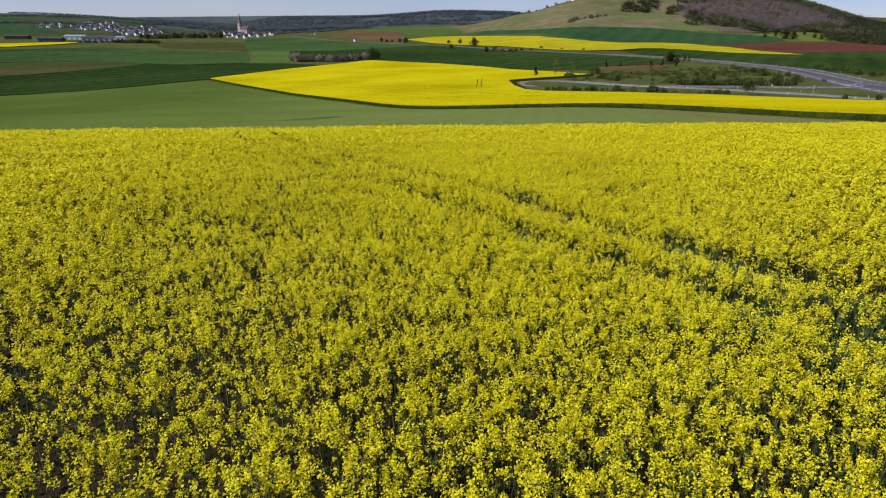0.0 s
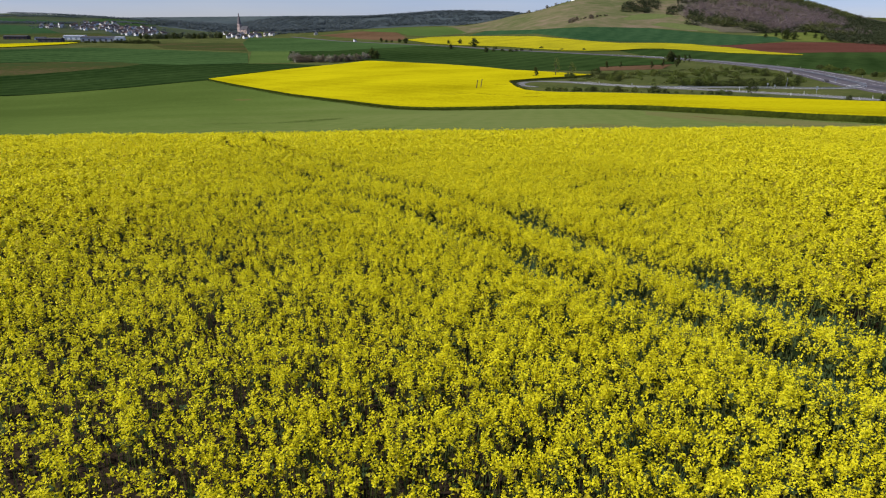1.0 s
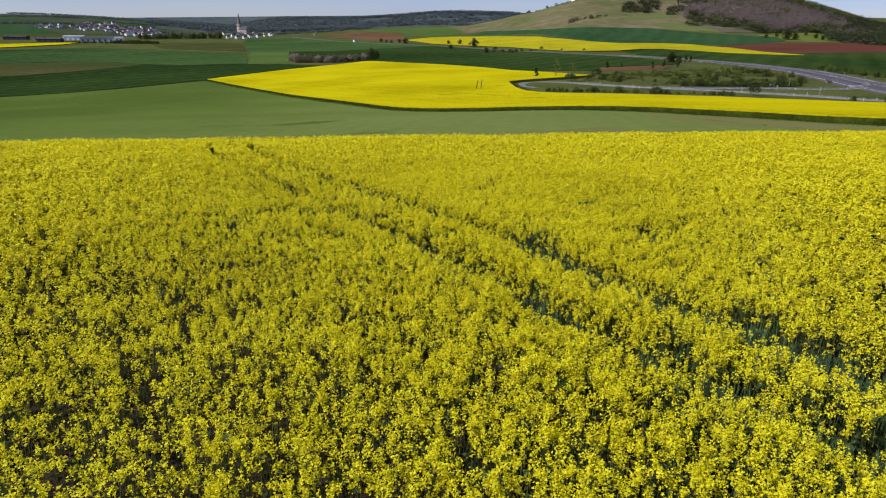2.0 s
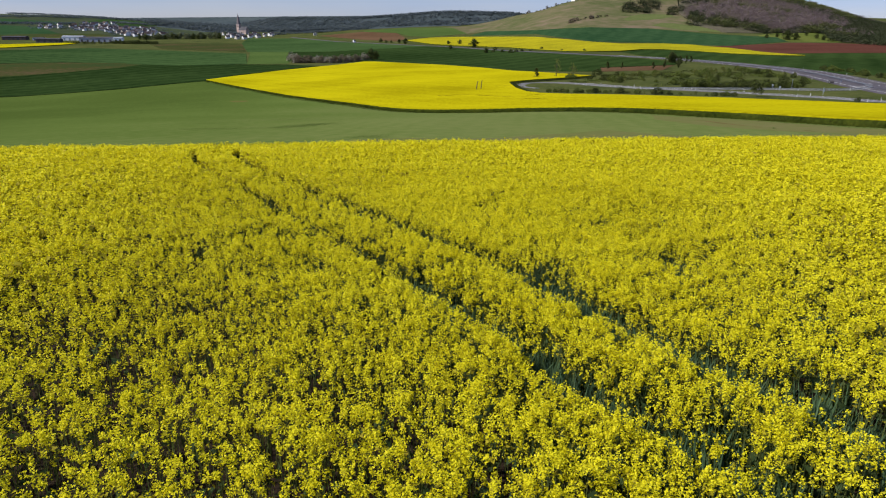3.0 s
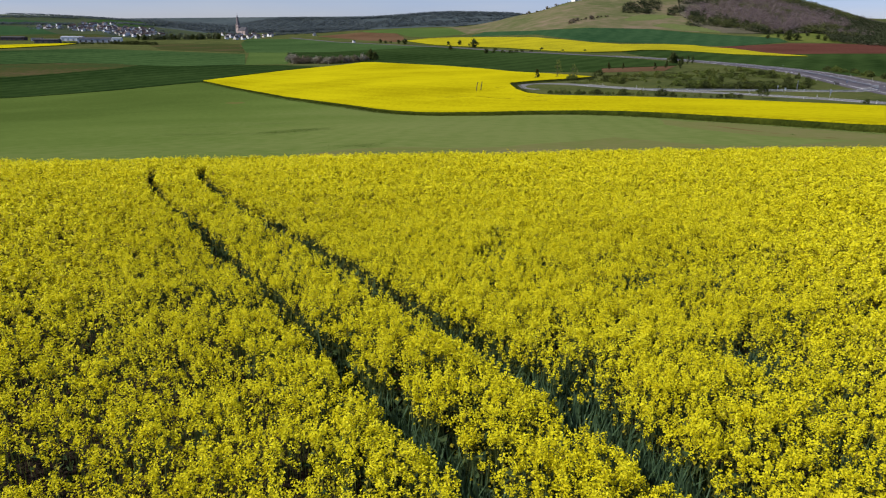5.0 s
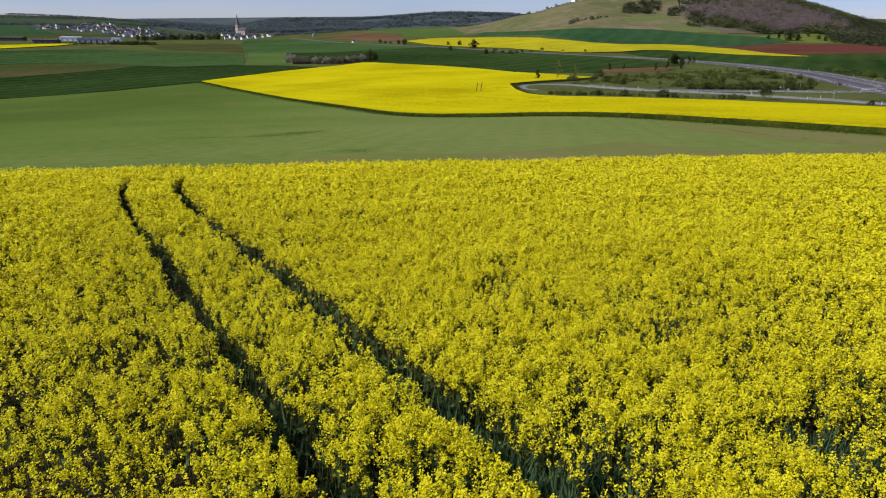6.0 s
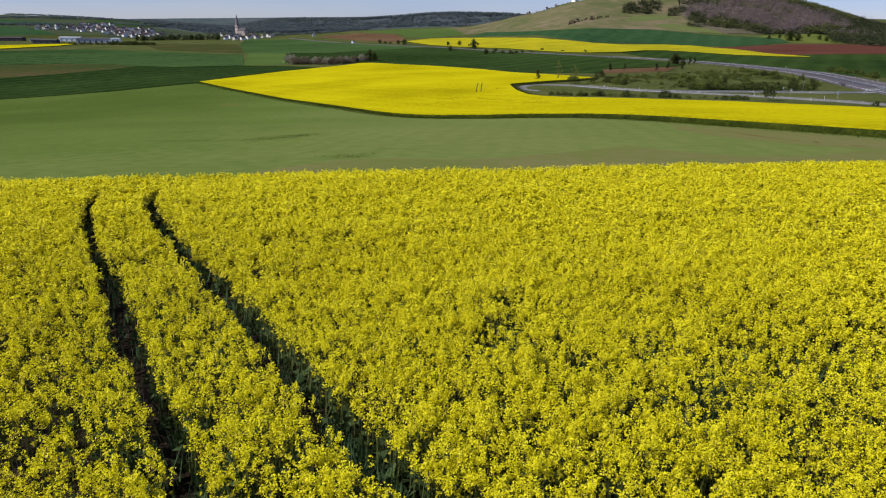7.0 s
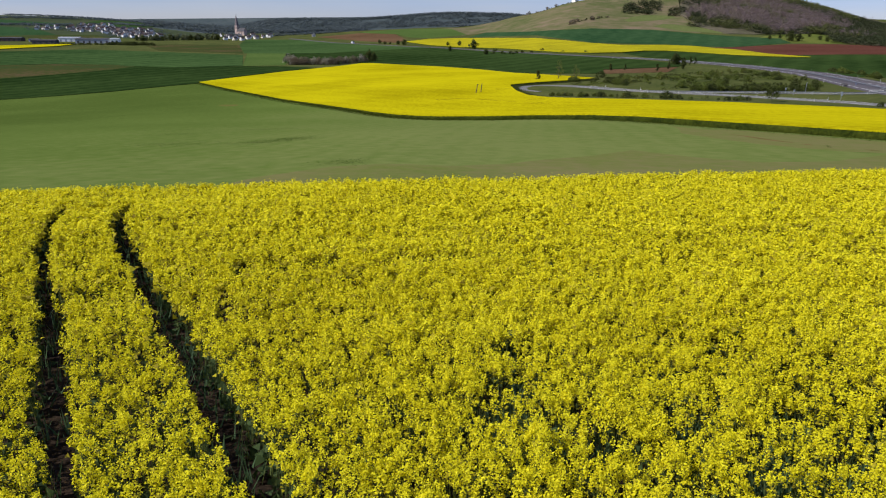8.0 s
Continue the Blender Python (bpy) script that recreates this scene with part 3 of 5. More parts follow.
def build_rapeseed():
    x0, x1, y0, y1, top = -33.0, 41.0, -5.0, 60.0, 250.0
    n = int((x1 - x0) * (y1 - y0) * top)
    # plants stand unevenly on a slanting lattice, several heads to each
    cell, c, si = 0.25, math.cos(0.6), math.sin(0.6)
    x, y = rng.uniform(x0, x1, n), rng.uniform(y0, y1, n)
    i, j = np.floor((x * c + y * si) / cell), np.floor((y * c - x * si) / cell)
    table = rng.random((2, 512, 512))
    ii, jj = i.astype(int) % 512, j.astype(int) % 512
    u, v = (i + 1.3 * table[0][ii, jj]) * cell, (j + 1.3 * table[1][ii, jj]) * cell
    dx, dy = rng.normal(0, 0.115, n), rng.normal(0, 0.115, n)
    x, y = u * c - v * si + dx, u * si + v * c + dy
    spread = dx * dx + dy * dy
    keep = y < rape_edge(x) + 0.5 * (value_noise(x, y, 1.5, 3) - 0.5)
    near = np.maximum(np.abs(x - 0.5) / 0.66, np.maximum(y - 19.4, 7.5))
    out = (y < 4.0) | (np.abs(x) > 0.70 * y + 2.2)
    rho = np.where(out, 46.0, np.clip(222 * (7.5 / near) ** 0.8, 96, 222))
    rho = rho * np.where(out, 1.0, 1 + 0.18 * ramp(-4.0, 0.0, x) * (1 - ramp(8.0, 12.0, x)) * ramp(15.0, 19.0, y) * (1 - ramp(34.0, 40.0, y)))
    # gaps: wheel tracks, the headland's line, thin spots
    dn, df = line_distance(x, y, TRACK_NEAR), line_distance(x, y, TRACK_FAR)
    dt = np.minimum(dn, df)
    overgrown = np.where(dn < df, 0.2 + 0.5 * ramp(21.0, 9.0, y), 0.5 * ramp(22.0, 12.0, y)) * ramp(21.0, 18.0, y)
    half = np.where(dn < df, 0.31 - 0.05 * ramp(27.0, 31.0, y), 0.21 + 0.04 * ramp(23.0, 26.0, y) - 0.06 * ramp(30.0, 34.0, y)) - 0.05 * ramp(44.0, 48.0, y) - 0.08 * (1 - ramp(20.0, 30.0, y)) * ramp(0.45, 0.75, value_noise(x, y, 1.1, 12)) + 0.20 * (value_noise(x, y, 0.55, 11) - 0.5)
    half = half + 0.09 * (1 - ramp(18.0, 23.0, y))
    open_track = ramp(half - 0.05, half + 0.06, dt)
    fac = np.maximum(open_track, 0.4 * overgrown * ramp(0.1, 0.9, value_noise(x, y, 0.6, 17) + 0.25 * overgrown))
    dh = line_distance(x, y, HEADLAND)
    fac = fac * (1 - 0.95 * (1 - ramp(0.20, 0.40, dh)) * ramp(0.22, 0.52, value_noise(x, y, 1.3, 19)))
    thin = value_noise(x, y, 0.55, 21) * 0.65 + value_noise(x, y, 2.7, 22) * 0.35
    fac = fac * (1 - (0.45 + 0.25 * ramp(-2.0, 2.0, x)) * ramp(0.66, 0.80, thin))
    for hx, hy, hr in HOLES:
        fac = fac * (1 - 0.68 * (1 - ramp(0.4 * hr, 1.3 * hr, np.hypot((x - hx) * 0.8, (y - hy) * 1.1))))
    fac = fac * (1 - (0.31 + 0.16 * (1 - ramp(17.0, 24.0, y))) * (1 - ramp(-5.5, 1.5, x)) * (1 - ramp(32.0, 44.0, y)))
    fac = fac * (1 - 0.48 * ramp(3.5, 9.0, x) * (1 - ramp(20.0, 36.0, y))) * (1 - 0.24 * (1 - ramp(9.0, 16.0, y))) * (1 - 0.17 * (1 - ramp(29.0, 38.0, y)))
    clump = value_noise(x, y, 0.28, 23)
    fac = fac * (0.75 + 0.25 * ramp(0.2, 0.55, clump))
    # bare spots of the crop carry rank grass and leaves
    gap = keep & ~out & (fac < 0.42) & ((dt < 0.5) | (fac < 0.06 + 0.24 * ramp(-1.0, 3.0, x))) & (rng.random(n) < 0.5 * np.clip(12 / near, 0.3, 1)) & ~((dt < 0.5) & (rng.random(n) < np.where(df < dn, 0.96 * ramp(19.5, 22.0, y), 0.95 * ramp(22.5, 26.0, y))))
    gx, gy = x[gap], y[gap]
    keep &= rng.random(n) < rho / top * fac
    x, y, near, out, clump, dt, overgrown = (a[keep] for a in (x, y, near, out, clump, dt, overgrown))
    n = len(x)
    lift = 0.14 * (clump - 0.5) + 0.15 * (value_noise(x, y, 1.1, 31) - 0.5) + 0.14 * (value_noise(x, y, 4.5, 32) - 0.5)
    high = 1.27 + lift + rng.normal(0, 1, n) * (0.075 - 0.03 * ramp(12.0, 30.0, near)) - 0.25 * overgrown * (1 - ramp(0.1, 0.5, dt))
    high -= np.where(out, 0, 0.22 * (1 - ramp(0.2, 0.75, dt)) * (1 - ramp(21.0, 26.0, y)))
    # heads gather on their plants, each a small dome
    high += np.where(out, 0, 0.06 - 4.0 * np.minimum(spread[keep], 0.045))
    # the last rows before the headland stand a little lower
    high -= 0.10 * ramp(4.0, 0.3, rape_edge(x) - y) + 0.2 * lift * ramp(14.0, 26.0, near)
    g = ground_z(x, y)
    tip = np.column_stack((x, y, g + high))
    # blossoms: a loose head of petals
    scale = np.where(out, 2.05, np.clip((near / 7.5) ** 0.44, 1, 1.62))
    count = np.where(out, 3, np.round(20.0 - 13.2 * ramp(8.0, 24.0, near) + rng.uniform(-0.5, 0.5, n)).astype(int))
    head = np.repeat(np.arange(n), count)
    m = len(head)
    off = rng.normal(size=(m, 3))
    off /= np.linalg.norm(off, axis=1)[:, None]
    off *= (rng.random(m) ** 0.45)[:, None] * np.array((0.050, 0.050, 0.082))
    sc = scale[head]
    tri = triangles(tip[head] + off * sc[:, None], (0.035 * np.sqrt(11.5 / count[head]) * rng.uniform(0.7, 1.25, m)) * sc, 0.4 + 0.8 * ramp(12.0, 32.0, near[head]), rng)
    field = tagged(new("rapeseed_field", raw_mesh("rapeseed_field", tri, np.arange(len(tri)), 3, [M["blossom"]])),
                   "dense flowering yellow rapeseed crop with two wheel tracks", "rapeseed field", kind="stuff")
    # stems: slim blades from the head down
    pick = np.where(near < 14, True, rng.random(n) < 0.5)
    s = np.flatnonzero(pick & ~out)
    lean = rng.normal(0, 0.05, (len(s), 2))
    wide = rng.normal(size=(len(s), 3)) * (1, 1, 0)
    wide *= (0.007 * scale[s] / np.linalg.norm(wide, axis=1))[:, None]
    foot = tip[s] + np.column_stack((lean, -rng.uniform(0.45, 0.8, len(s))))
    v = np.stack((tip[s], foot + wide, foot - wide), axis=1).reshape(-1, 3)
    st = new("stems", raw_mesh("stems", v, np.arange(len(v)), 3, [M["rape_stem"]]))
    st.parent = field
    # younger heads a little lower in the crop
    # lower heads, a dull yellow darkened further to paint in the crop's inner shade
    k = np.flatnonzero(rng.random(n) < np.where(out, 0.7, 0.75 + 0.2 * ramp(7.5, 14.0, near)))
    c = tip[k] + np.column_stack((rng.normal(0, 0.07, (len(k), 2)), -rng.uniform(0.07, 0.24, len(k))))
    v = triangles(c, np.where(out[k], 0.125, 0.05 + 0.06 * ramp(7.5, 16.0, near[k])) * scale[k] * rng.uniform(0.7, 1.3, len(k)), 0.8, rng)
    lb = new("lower_blossoms", raw_mesh("lower_blossoms", v, np.arange(len(v)), 3, [M["shaded_low_blossom"]]))
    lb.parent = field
    # leaves: a lower storey
    k = np.flatnonzero((rng.random(n) < 0.2 + 0.4 * ramp(-3.0, 5.0, x)) & ~out)
    c = tip[k] + np.column_stack((rng.normal(0, 0.08, (len(k), 2)), -rng.uniform(0.28, 0.95, len(k))))
    v = triangles(c, 0.12 * scale[k] * rng.uniform(0.6, 1.3, len(k)), 0.2, rng)
    # the crop closes up along the wheel tracks
    k = np.repeat(np.flatnonzero((dt < 0.85) & ~out & (y > 10)), 2)
    k = k[rng.random(len(k)) < 1 - 0.6 * ramp(24.0, 28.0, y[k])]
    c = tip[k] + np.column_stack((rng.normal(0, 0.06, (len(k), 2)), -rng.uniform(0.5, 1.2, len(k))))
    v = np.vstack((v, triangles(c, 0.15 * rng.uniform(0.6, 1.3, len(k)), 0.0, rng)))
    lv = new("leaves", raw_mesh("leaves", v, np.arange(len(v)), 3, [M["rape_leaf"]]))
    lv.parent = field
    # upright blades in the gaps
    b = np.repeat(np.arange(len(gx)), 5)
    base = np.column_stack((gx[b] + rng.normal(0, 0.06, len(b)), gy[b] + rng.normal(0, 0.06, len(b)), np.zeros(len(b))))
    base[:, 2] = ground_z(base[:, 0], base[:, 1]) + rng.uniform(0.3, 0.68, len(b))
    wide = rng.normal(size=(len(b), 3)) * (1, 1, 0.2)
    wide *= (0.021 / np.linalg.norm(wide, axis=1))[:, None]
    top_end = base + np.column_stack((rng.normal(0, 0.10, (len(b), 2)), rng.uniform(0.22, 0.5, len(b))))
    v = np.stack((base + wide, base - wide, top_end), axis=1).reshape(-1, 3)
    bl = new("blades", raw_mesh("blades", v, np.arange(len(v)), 3, [M["rank_grass"]]))
    bl.parent = field
    

build_rapeseed()


def build_fringe(parent, line):
    """Ragged edge of a tall crop: stalks below, blossoms above, thinning out with distance."""
    q = np.random.default_rng(9)
    spots = []
    for (ax, ay), (bx, by) in zip(line[:-1], line[1:]):
        ln = math.hypot(bx - ax, by - ay)
        n = int(ln * min(320.0, 60000.0 / math.hypot(ax + bx, ay + by)))
        t = q.random(n)
        spots.append(np.column_stack((ax + (bx - ax) * t, ay + (by - ay) * t)))
    c = np.vstack(spots) + q.normal(0, 0.2, (sum(map(len, spots)), 2))
    z = ground_z(c[:, 0], c[:, 1])
    low = q.random(len(c)) < 0.88
    hz = np.where(low, q.uniform(0.05, 0.74, len(c)), q.uniform(1.08, 1.23, len(c)))
    cen = np.column_stack((c, z + hz))
    size = 0.062 * np.clip(np.hypot(c[:, 0], c[:, 1]) / 90, 0.9, 2.5)
    # grass at the foot of the crop
    d = np.concatenate([np.tile(np.array((by - ay, ax - bx)) / math.hypot(bx - ax, by - ay), (len(k), 1)) for k, (ax, ay), (bx, by) in zip(spots, line[:-1], line[1:])])
    foot = low & (q.random(len(c)) < 0.4)
    cen[foot, :2] += d[foot] * q.uniform(0, 3.2, foot.sum())[:, None]
    cen[foot, 2] = ground_z(cen[foot, 0], cen[foot, 1]) + q.uniform(0.1, 0.45, foot.sum())
    for name, pick, m in (("stalks", low, "rape_bank"), ("blossoms", ~low, "rape_far")):
        v = triangles(cen[pick], size[pick], 0.1 if m == "rape_bank" else 1.4, q)
        ob = new(name, raw_mesh(name, v, np.arange(len(v)), 3, [M[m]]))
        ob.parent = parent


build_fringe(bpy.data.objects["rapeseed_field_valley"], Y2_LOW)


def build_lodged():
    """Narrow wisps of bent crop in the valley field, standing a little proud of it."""
    q = np.random.default_rng(15)
    lines = [((3, 272), (10, 265), 1.5), ((13.7, 263), (18, 255), 1.6), ((18, 255), (25, 244), 1.4), ((27, 236), (34, 229), 1.2), ((30, 252), (37, 250), 0.8), ((24, 320), (31, 318), 1.0), ((-2, 266), (5, 262), 0.9)]
    pts = []
    for (ax, ay), (bx, by), w in lines:
        t = q.random(130)
        pts.append(np.column_stack((ax + (bx - ax) * t + q.normal(0, 0.25 * w, 130), ay + (by - ay) * t + q.normal(0, w, 130))))
    c = np.vstack(pts)
    cen = np.column_stack((c, ground_z(c[:, 0], c[:, 1]) + q.uniform(1.16, 1.3, len(c))))
    v = triangles(cen, q.uniform(0.15, 0.32, len(c)), 0.3, q)
    ob = new("lodged_stalks", raw_mesh("lodged_stalks", v, np.arange(len(v)), 3, [M["trampled"]]))
    ob.parent = bpy.data.objects["rapeseed_field_valley"]


build_lodged()


def build_weeds():
    """Darker tussocks in the young cereal, and rough grass along its margin."""
    q = np.random.default_rng(10)
    rows = [(-34.8, 139.0, 2.0, 1.2, 60), (-42.5, 158.0, 4.0, 1.0, 120), (-29.8, 138.4, 2.2, 0.8, 260), (-19.8, 96.2, 1.5, 0.7, 420), (-17.3, 99.4, 1.3, 0.7, 460), (-18.5, 100.0, 1.2, 0.6, 60), (-31.0, 97.5, 1.8, 0.8, 260), (-24.0, 95.8, 1.4, 0.8, 90), (-41.8, 124.8, 2.2, 1.0, 160), (-48.0, 142.0, 2.6, 1.4, 160), (-7.3, 68.4, 0.8, 0.5, 90), (-5.9, 68.5, 0.6, 0.4, 60), (37.9, 82.1, 0.15, 0.15, 25)]
    pts = [np.column_stack((q.normal(x, 1.3 * sx, 2 * k), q.normal(y, 2.6 * sy, 2 * k))) for x, y, sx, sy, k in rows]
    n = 9000
    x = q.uniform(-30, 40, n)
    pts.append(np.column_stack((x, rape_edge(x) + 0.4 + np.abs(q.normal(0, 1.3, n)))))
    c = np.vstack(pts)
    cen = np.column_stack((c, ground_z(c[:, 0], c[:, 1]) + q.uniform(0.14, 0.32, len(c))))
    v = triangles(cen, q.uniform(0.05, 0.13, len(c)), 2.6, q)
    return tagged(new("grass_tufts", raw_mesh("grass_tufts", v, np.arange(len(v)), 3, [M["tuft"]])), "dark grass tussocks in young cereal", "grass", kind="stuff")


build_weeds()


def build_verge():
    """Rank grass on the bank between the valley field and the slip road."""
    q = np.random.default_rng(14)
    pts = []
    for (ax, ay), (bx, by) in zip(Y2_TOP[:17], Y2_TOP[1:18]):
        d = math.hypot(bx - ax, by - ay)
        n = int(d * 90)
        t, o = q.random(n), np.abs(q.normal(0.2, 1.7, n))
        pts.append(np.column_stack((ax + (bx - ax) * t + (by - ay) / d * o, ay + (by - ay) * t - (bx - ax) / d * o)))
    c = np.vstack(pts)
    cen = np.column_stack((c, ground_z(c[:, 0], c[:, 1]) + q.uniform(0.1, 0.9, len(c))))
    v = triangles(cen, q.uniform(0.12, 0.32, len(c)), 0.0, q)
    return tagged(new("verge_grass", raw_mesh("verge_grass", v, np.arange(len(v)), 3, [M["verge"]])), "rank dark grass on the road bank", "grass", kind="stuff")


build_verge()

# ---- helpers for things ----
def at(x, y, turn=0.0, size=1.0, lift=0.0):
    """Where a thing stands on the land."""
    return Matrix.LocRotScale((x, y, float(ground_z(x, y)[0]) + lift), Euler((0, 0, turn)), (size, size, size))


def part(name, bm, material, parent=None, label=""):
    me = bpy.data.meshes.new(name)
    bmesh.ops.recalc_face_normals(bm, faces=bm.faces)
    bm.to_mesh(me)
    bm.free()
    me.materials.append(material)
    ob = new(name, me)
    if parent:
        ob.parent = parent
    return tagged(ob, label)


def box(bm, lo, hi, bevel=0.0):
    made = bmesh.ops.create_cube(bm, size=1.0)["verts"]
    c, d = (Vector(lo) + Vector(hi)) / 2, Vector(hi) - Vector(lo)
    for v in made:
        v.co = Vector((v.co.x * d.x, v.co.y * d.y, v.co.z * d.z)) + c
    if bevel:
        es = {e for v in made for e in v.link_edges}
        bmesh.ops.bevel(bm, geom=list(es), offset=bevel, segments=1, affect="EDGES")
    return bm


def tube(bm, a, b, ra, rb, sides=6):
    a, b = Vector(a), Vector(b)
    d = b - a
    m = Matrix.Translation((a + b) / 2) @ d.to_track_quat("Z", "Y").to_matrix().to_4x4()
    bmesh.ops.create_cone(bm, cap_ends=True, segments=sides, radius1=ra, radius2=rb, depth=d.length, matrix=m)
    return bm


def crown_mesh(name, clumps, each, leaf, material, seed):
    """Leaves in loose clumps. clumps: rows of centre and radius."""
    g = np.random.default_rng(seed)
    c = np.repeat(np.array(clumps, float), each, axis=0)
    off = g.normal(size=(len(c), 3))
    off /= np.linalg.norm(off, axis=1)[:, None]
    off *= (g.random(len(c)) ** 0.4 * c[:, 3])[:, None]
    v = triangles(c[:, :3] + off, leaf * g.uniform(0.6, 1.3, len(c)), 0.5, g)
    return raw_mesh(name, v, np.arange(len(v)), 3, [material])


def make_tree(name, label, category, high, wide, bare, leafmat, seed, clumps=22, each=26, leaf=0.5, limbs=6):
    """A tapered trunk with limbs, and a crown of leaf clumps with gaps. bare: share of the height without leaves."""
    g = random.Random(seed)
    thing = tagged(new(name), label, category)
    bm = bmesh.new()
    r = max(0.04, high * 0.018)
    tube(bm, (0, 0, -0.4), (0.02 * high, 0, high * 0.55), r, r * 0.6)
    tube(bm, (0.02 * high, 0, high * 0.55), (0, 0.02 * high, high * 0.9), r * 0.6, r * 0.15)
    for i in range(limbs):
        a = i * 2.4 + g.random()
        z0 = high * (bare + (0.75 - bare) * i / limbs)
        ln = wide * g.uniform(0.5, 0.85)
        tube(bm, (0.01 * high, 0, z0), (ln * math.cos(a), ln * math.sin(a), z0 + high * g.uniform(0.1, 0.2)), r * 0.45, r * 0.1, 4)
    part("trunk", bm, M["bark"], thing)
    rows = []
    for i in range(clumps):
        t = (i + 0.5) / clumps
        z = high * (bare + (0.97 - bare) * t)
        prof = math.sin(math.pi * min(0.97, 0.18 + 0.8 * t)) ** 0.7
        a, q = g.random() * 6.283, math.sqrt(g.random())
        rows.append((wide * prof * q * math.cos(a), wide * prof * q * math.sin(a), z, wide * g.uniform(0.28, 0.5)))
    crown = new("crown", crown_mesh("crown", rows, each, leaf, leafmat, seed))
    crown.parent = thing
    return thing


def hide_master(ob):
    for o in (*ob.children_recursive, ob):
        bpy.data.objects.remove(o)


def inside(x, y, ring):
    """Which points lie in the ring."""
    hit = np.zeros(len(x), bool)
    for (ax, ay), (bx, by) in zip(ring, ring[1:] + ring[:1]):
        if ay != by:
            hit ^= ((ay > y) != (by > y)) & (x < (bx - ax) * (y - ay) / (by - ay) + ax)
    return hit


# ---- trees and bushes ----
round_bush = make_tree("bush", "green leafy bush in rough grass", "bush", 2.9, 2.5, 0.05, M["leaves"], 1, 22, 34, 0.40, 4)
dark_bush = make_tree("bush", "dark green dense bush in rough grass", "bush", 3.0, 2.6, 0.03, M["leaves_dark"], 2, 24, 34, 0.40, 4)
pale_bush = make_tree("bush", "pale green young bush in rough grass", "bush", 3.0, 1.8, 0.08, M["leaves_pale"], 3, 16, 22, 0.38, 4)
bloom_bush = make_tree("blossoming_bush", "whitish blossoming hedge bush", "bush", 8.0, 6.0, 0.04, M["white_bloom"], 4, 24, 26, 1.0, 5)
twig_bush = make_tree("bare_bush", "brown half-bare hedge bush", "bush", 8.0, 6.0, 0.04, M["twigs"], 5, 24, 26, 1.0, 5)
slim_tree = make_tree("tree", "slim dark green tree beside the slip road", "tree", 7.0, 1.7, 0.10, M["leaves_dark"], 6, 22, 30, 0.5, 5)
thin_tree = make_tree("tree", "tall sparse tree with pale young leaves", "tree", 10.0, 3.0, 0.15, M["leaves_pale"], 7, 16, 14, 0.45, 8)
crown_tree = make_tree("tree", "small dark tree with a bare trunk", "tree", 5.2, 2.5, 0.30, M["leaves_dark"], 8, 22, 30, 0.42, 6)
field_tree = make_tree("tree", "full dark green field tree", "tree", 12.0, 6.5, 0.08, M["leaves_dark"], 9, 34, 34, 1.1, 6)
green_tree = make_tree("tree", "fresh green broad tree", "tree", 14.0, 6.5, 0.08, M["leaves_grey"], 10, 26, 28, 1.3, 6)
g = random.Random(12)


def plant(master, x, y, size=1.0, group=""):
    ob = copy_thing(master, at(x, y, g.random() * 6.28))
    ob.scale = (size * g.uniform(0.9, 1.12), size * g.uniform(0.9, 1.12), size)
    return tagged(ob, group=group)


plant(slim_tree, 53.8, 396, 0.85)
plant(thin_tree, 65.4, 397, 1.05)
plant(thin_tree, 82.3, 429, 0.5)
plant(dark_bush, 92.9, 416, 1.1)
for x, y, s, k in ((47.7, 281.5, 0.75, pale_bush), (53.9, 275.4, 0.7, round_bush), (59.7, 268.0, 0.85, round_bush), (67.0, 259.9, 0.95, dark_bush), (72.8, 257.4, 0.8, pale_bush), (78.3, 249.7, 1.05, dark_bush), (100.9, 238.3, 0.6, round_bush), (126.4, 210.5, 0.6, round_bush), (132.4, 203.8, 0.7, dark_bush)):
    plant(dark_bush if k is round_bush else k, x, y, s * 0.72, "bushes on the verge")
for i in range(44):
    t = i / 43
    bx = np.interp(t, [0, 0.25, 0.5, 0.75, 1], [44.5, 54, 66, 79, 99])
    by = np.interp(bx, [44.5, 54, 66, 79, 99], [286, 273.5, 260, 250, 238.5])
    plant(g.choice((dark_bush, pale_bush, round_bush)), bx + g.uniform(-1.5, 1.5), by + g.uniform(-1.5, 2.5), g.uniform(0.22, 0.5), "bushes on the verge")
for x, y, s in ((121, 506, 0.75), (133, 512, 0.6), (152, 498, 0.7), (168, 522, 0.8), (176, 514, 0.6)):
    plant(slim_tree, x, y, s, "trees by the road")
plant(thin_tree, 75.2, 402, 0.8)
plant(crown_tree, 107.1, 235.2, 0.95)
# the scrub inside the loop: dense rows near its front, looser clumps behind
for i in range(34):
    t = i / 33
    plant((dark_bush, round_bush, dark_bush)[i % 3], 103 + 50 * t + g.uniform(-2, 2), 294 - 4 * t + g.uniform(-2, 7), g.uniform(0.6, 1.0), "scrub bushes")
clusters = [(85.3, 359, 9, 12, 10), (113.4, 397, 14, 14, 12), (98.7, 341, 12, 8, 4), (145.8, 389, 16, 16, 14), (172.4, 441, 14, 14, 12), (193.1, 418, 10, 12, 8), (199.5, 464, 8, 8, 6), (136.5, 342, 20, 12, 5), (163.6, 328, 14, 10, 4), (182.9, 376, 8, 12, 7), (71.5, 382, 6, 6, 5), (122.7, 319, 18, 6, 4)]
for cx, cy, sx, sy, count in clusters:
    for i in range(count):
        plant(g.choice((round_bush, dark_bush, round_bush, pale_bush)), cx + g.uniform(-sx, sx), cy + g.uniform(-sy, sy), g.uniform(0.4, 0.95), "scrub bushes")
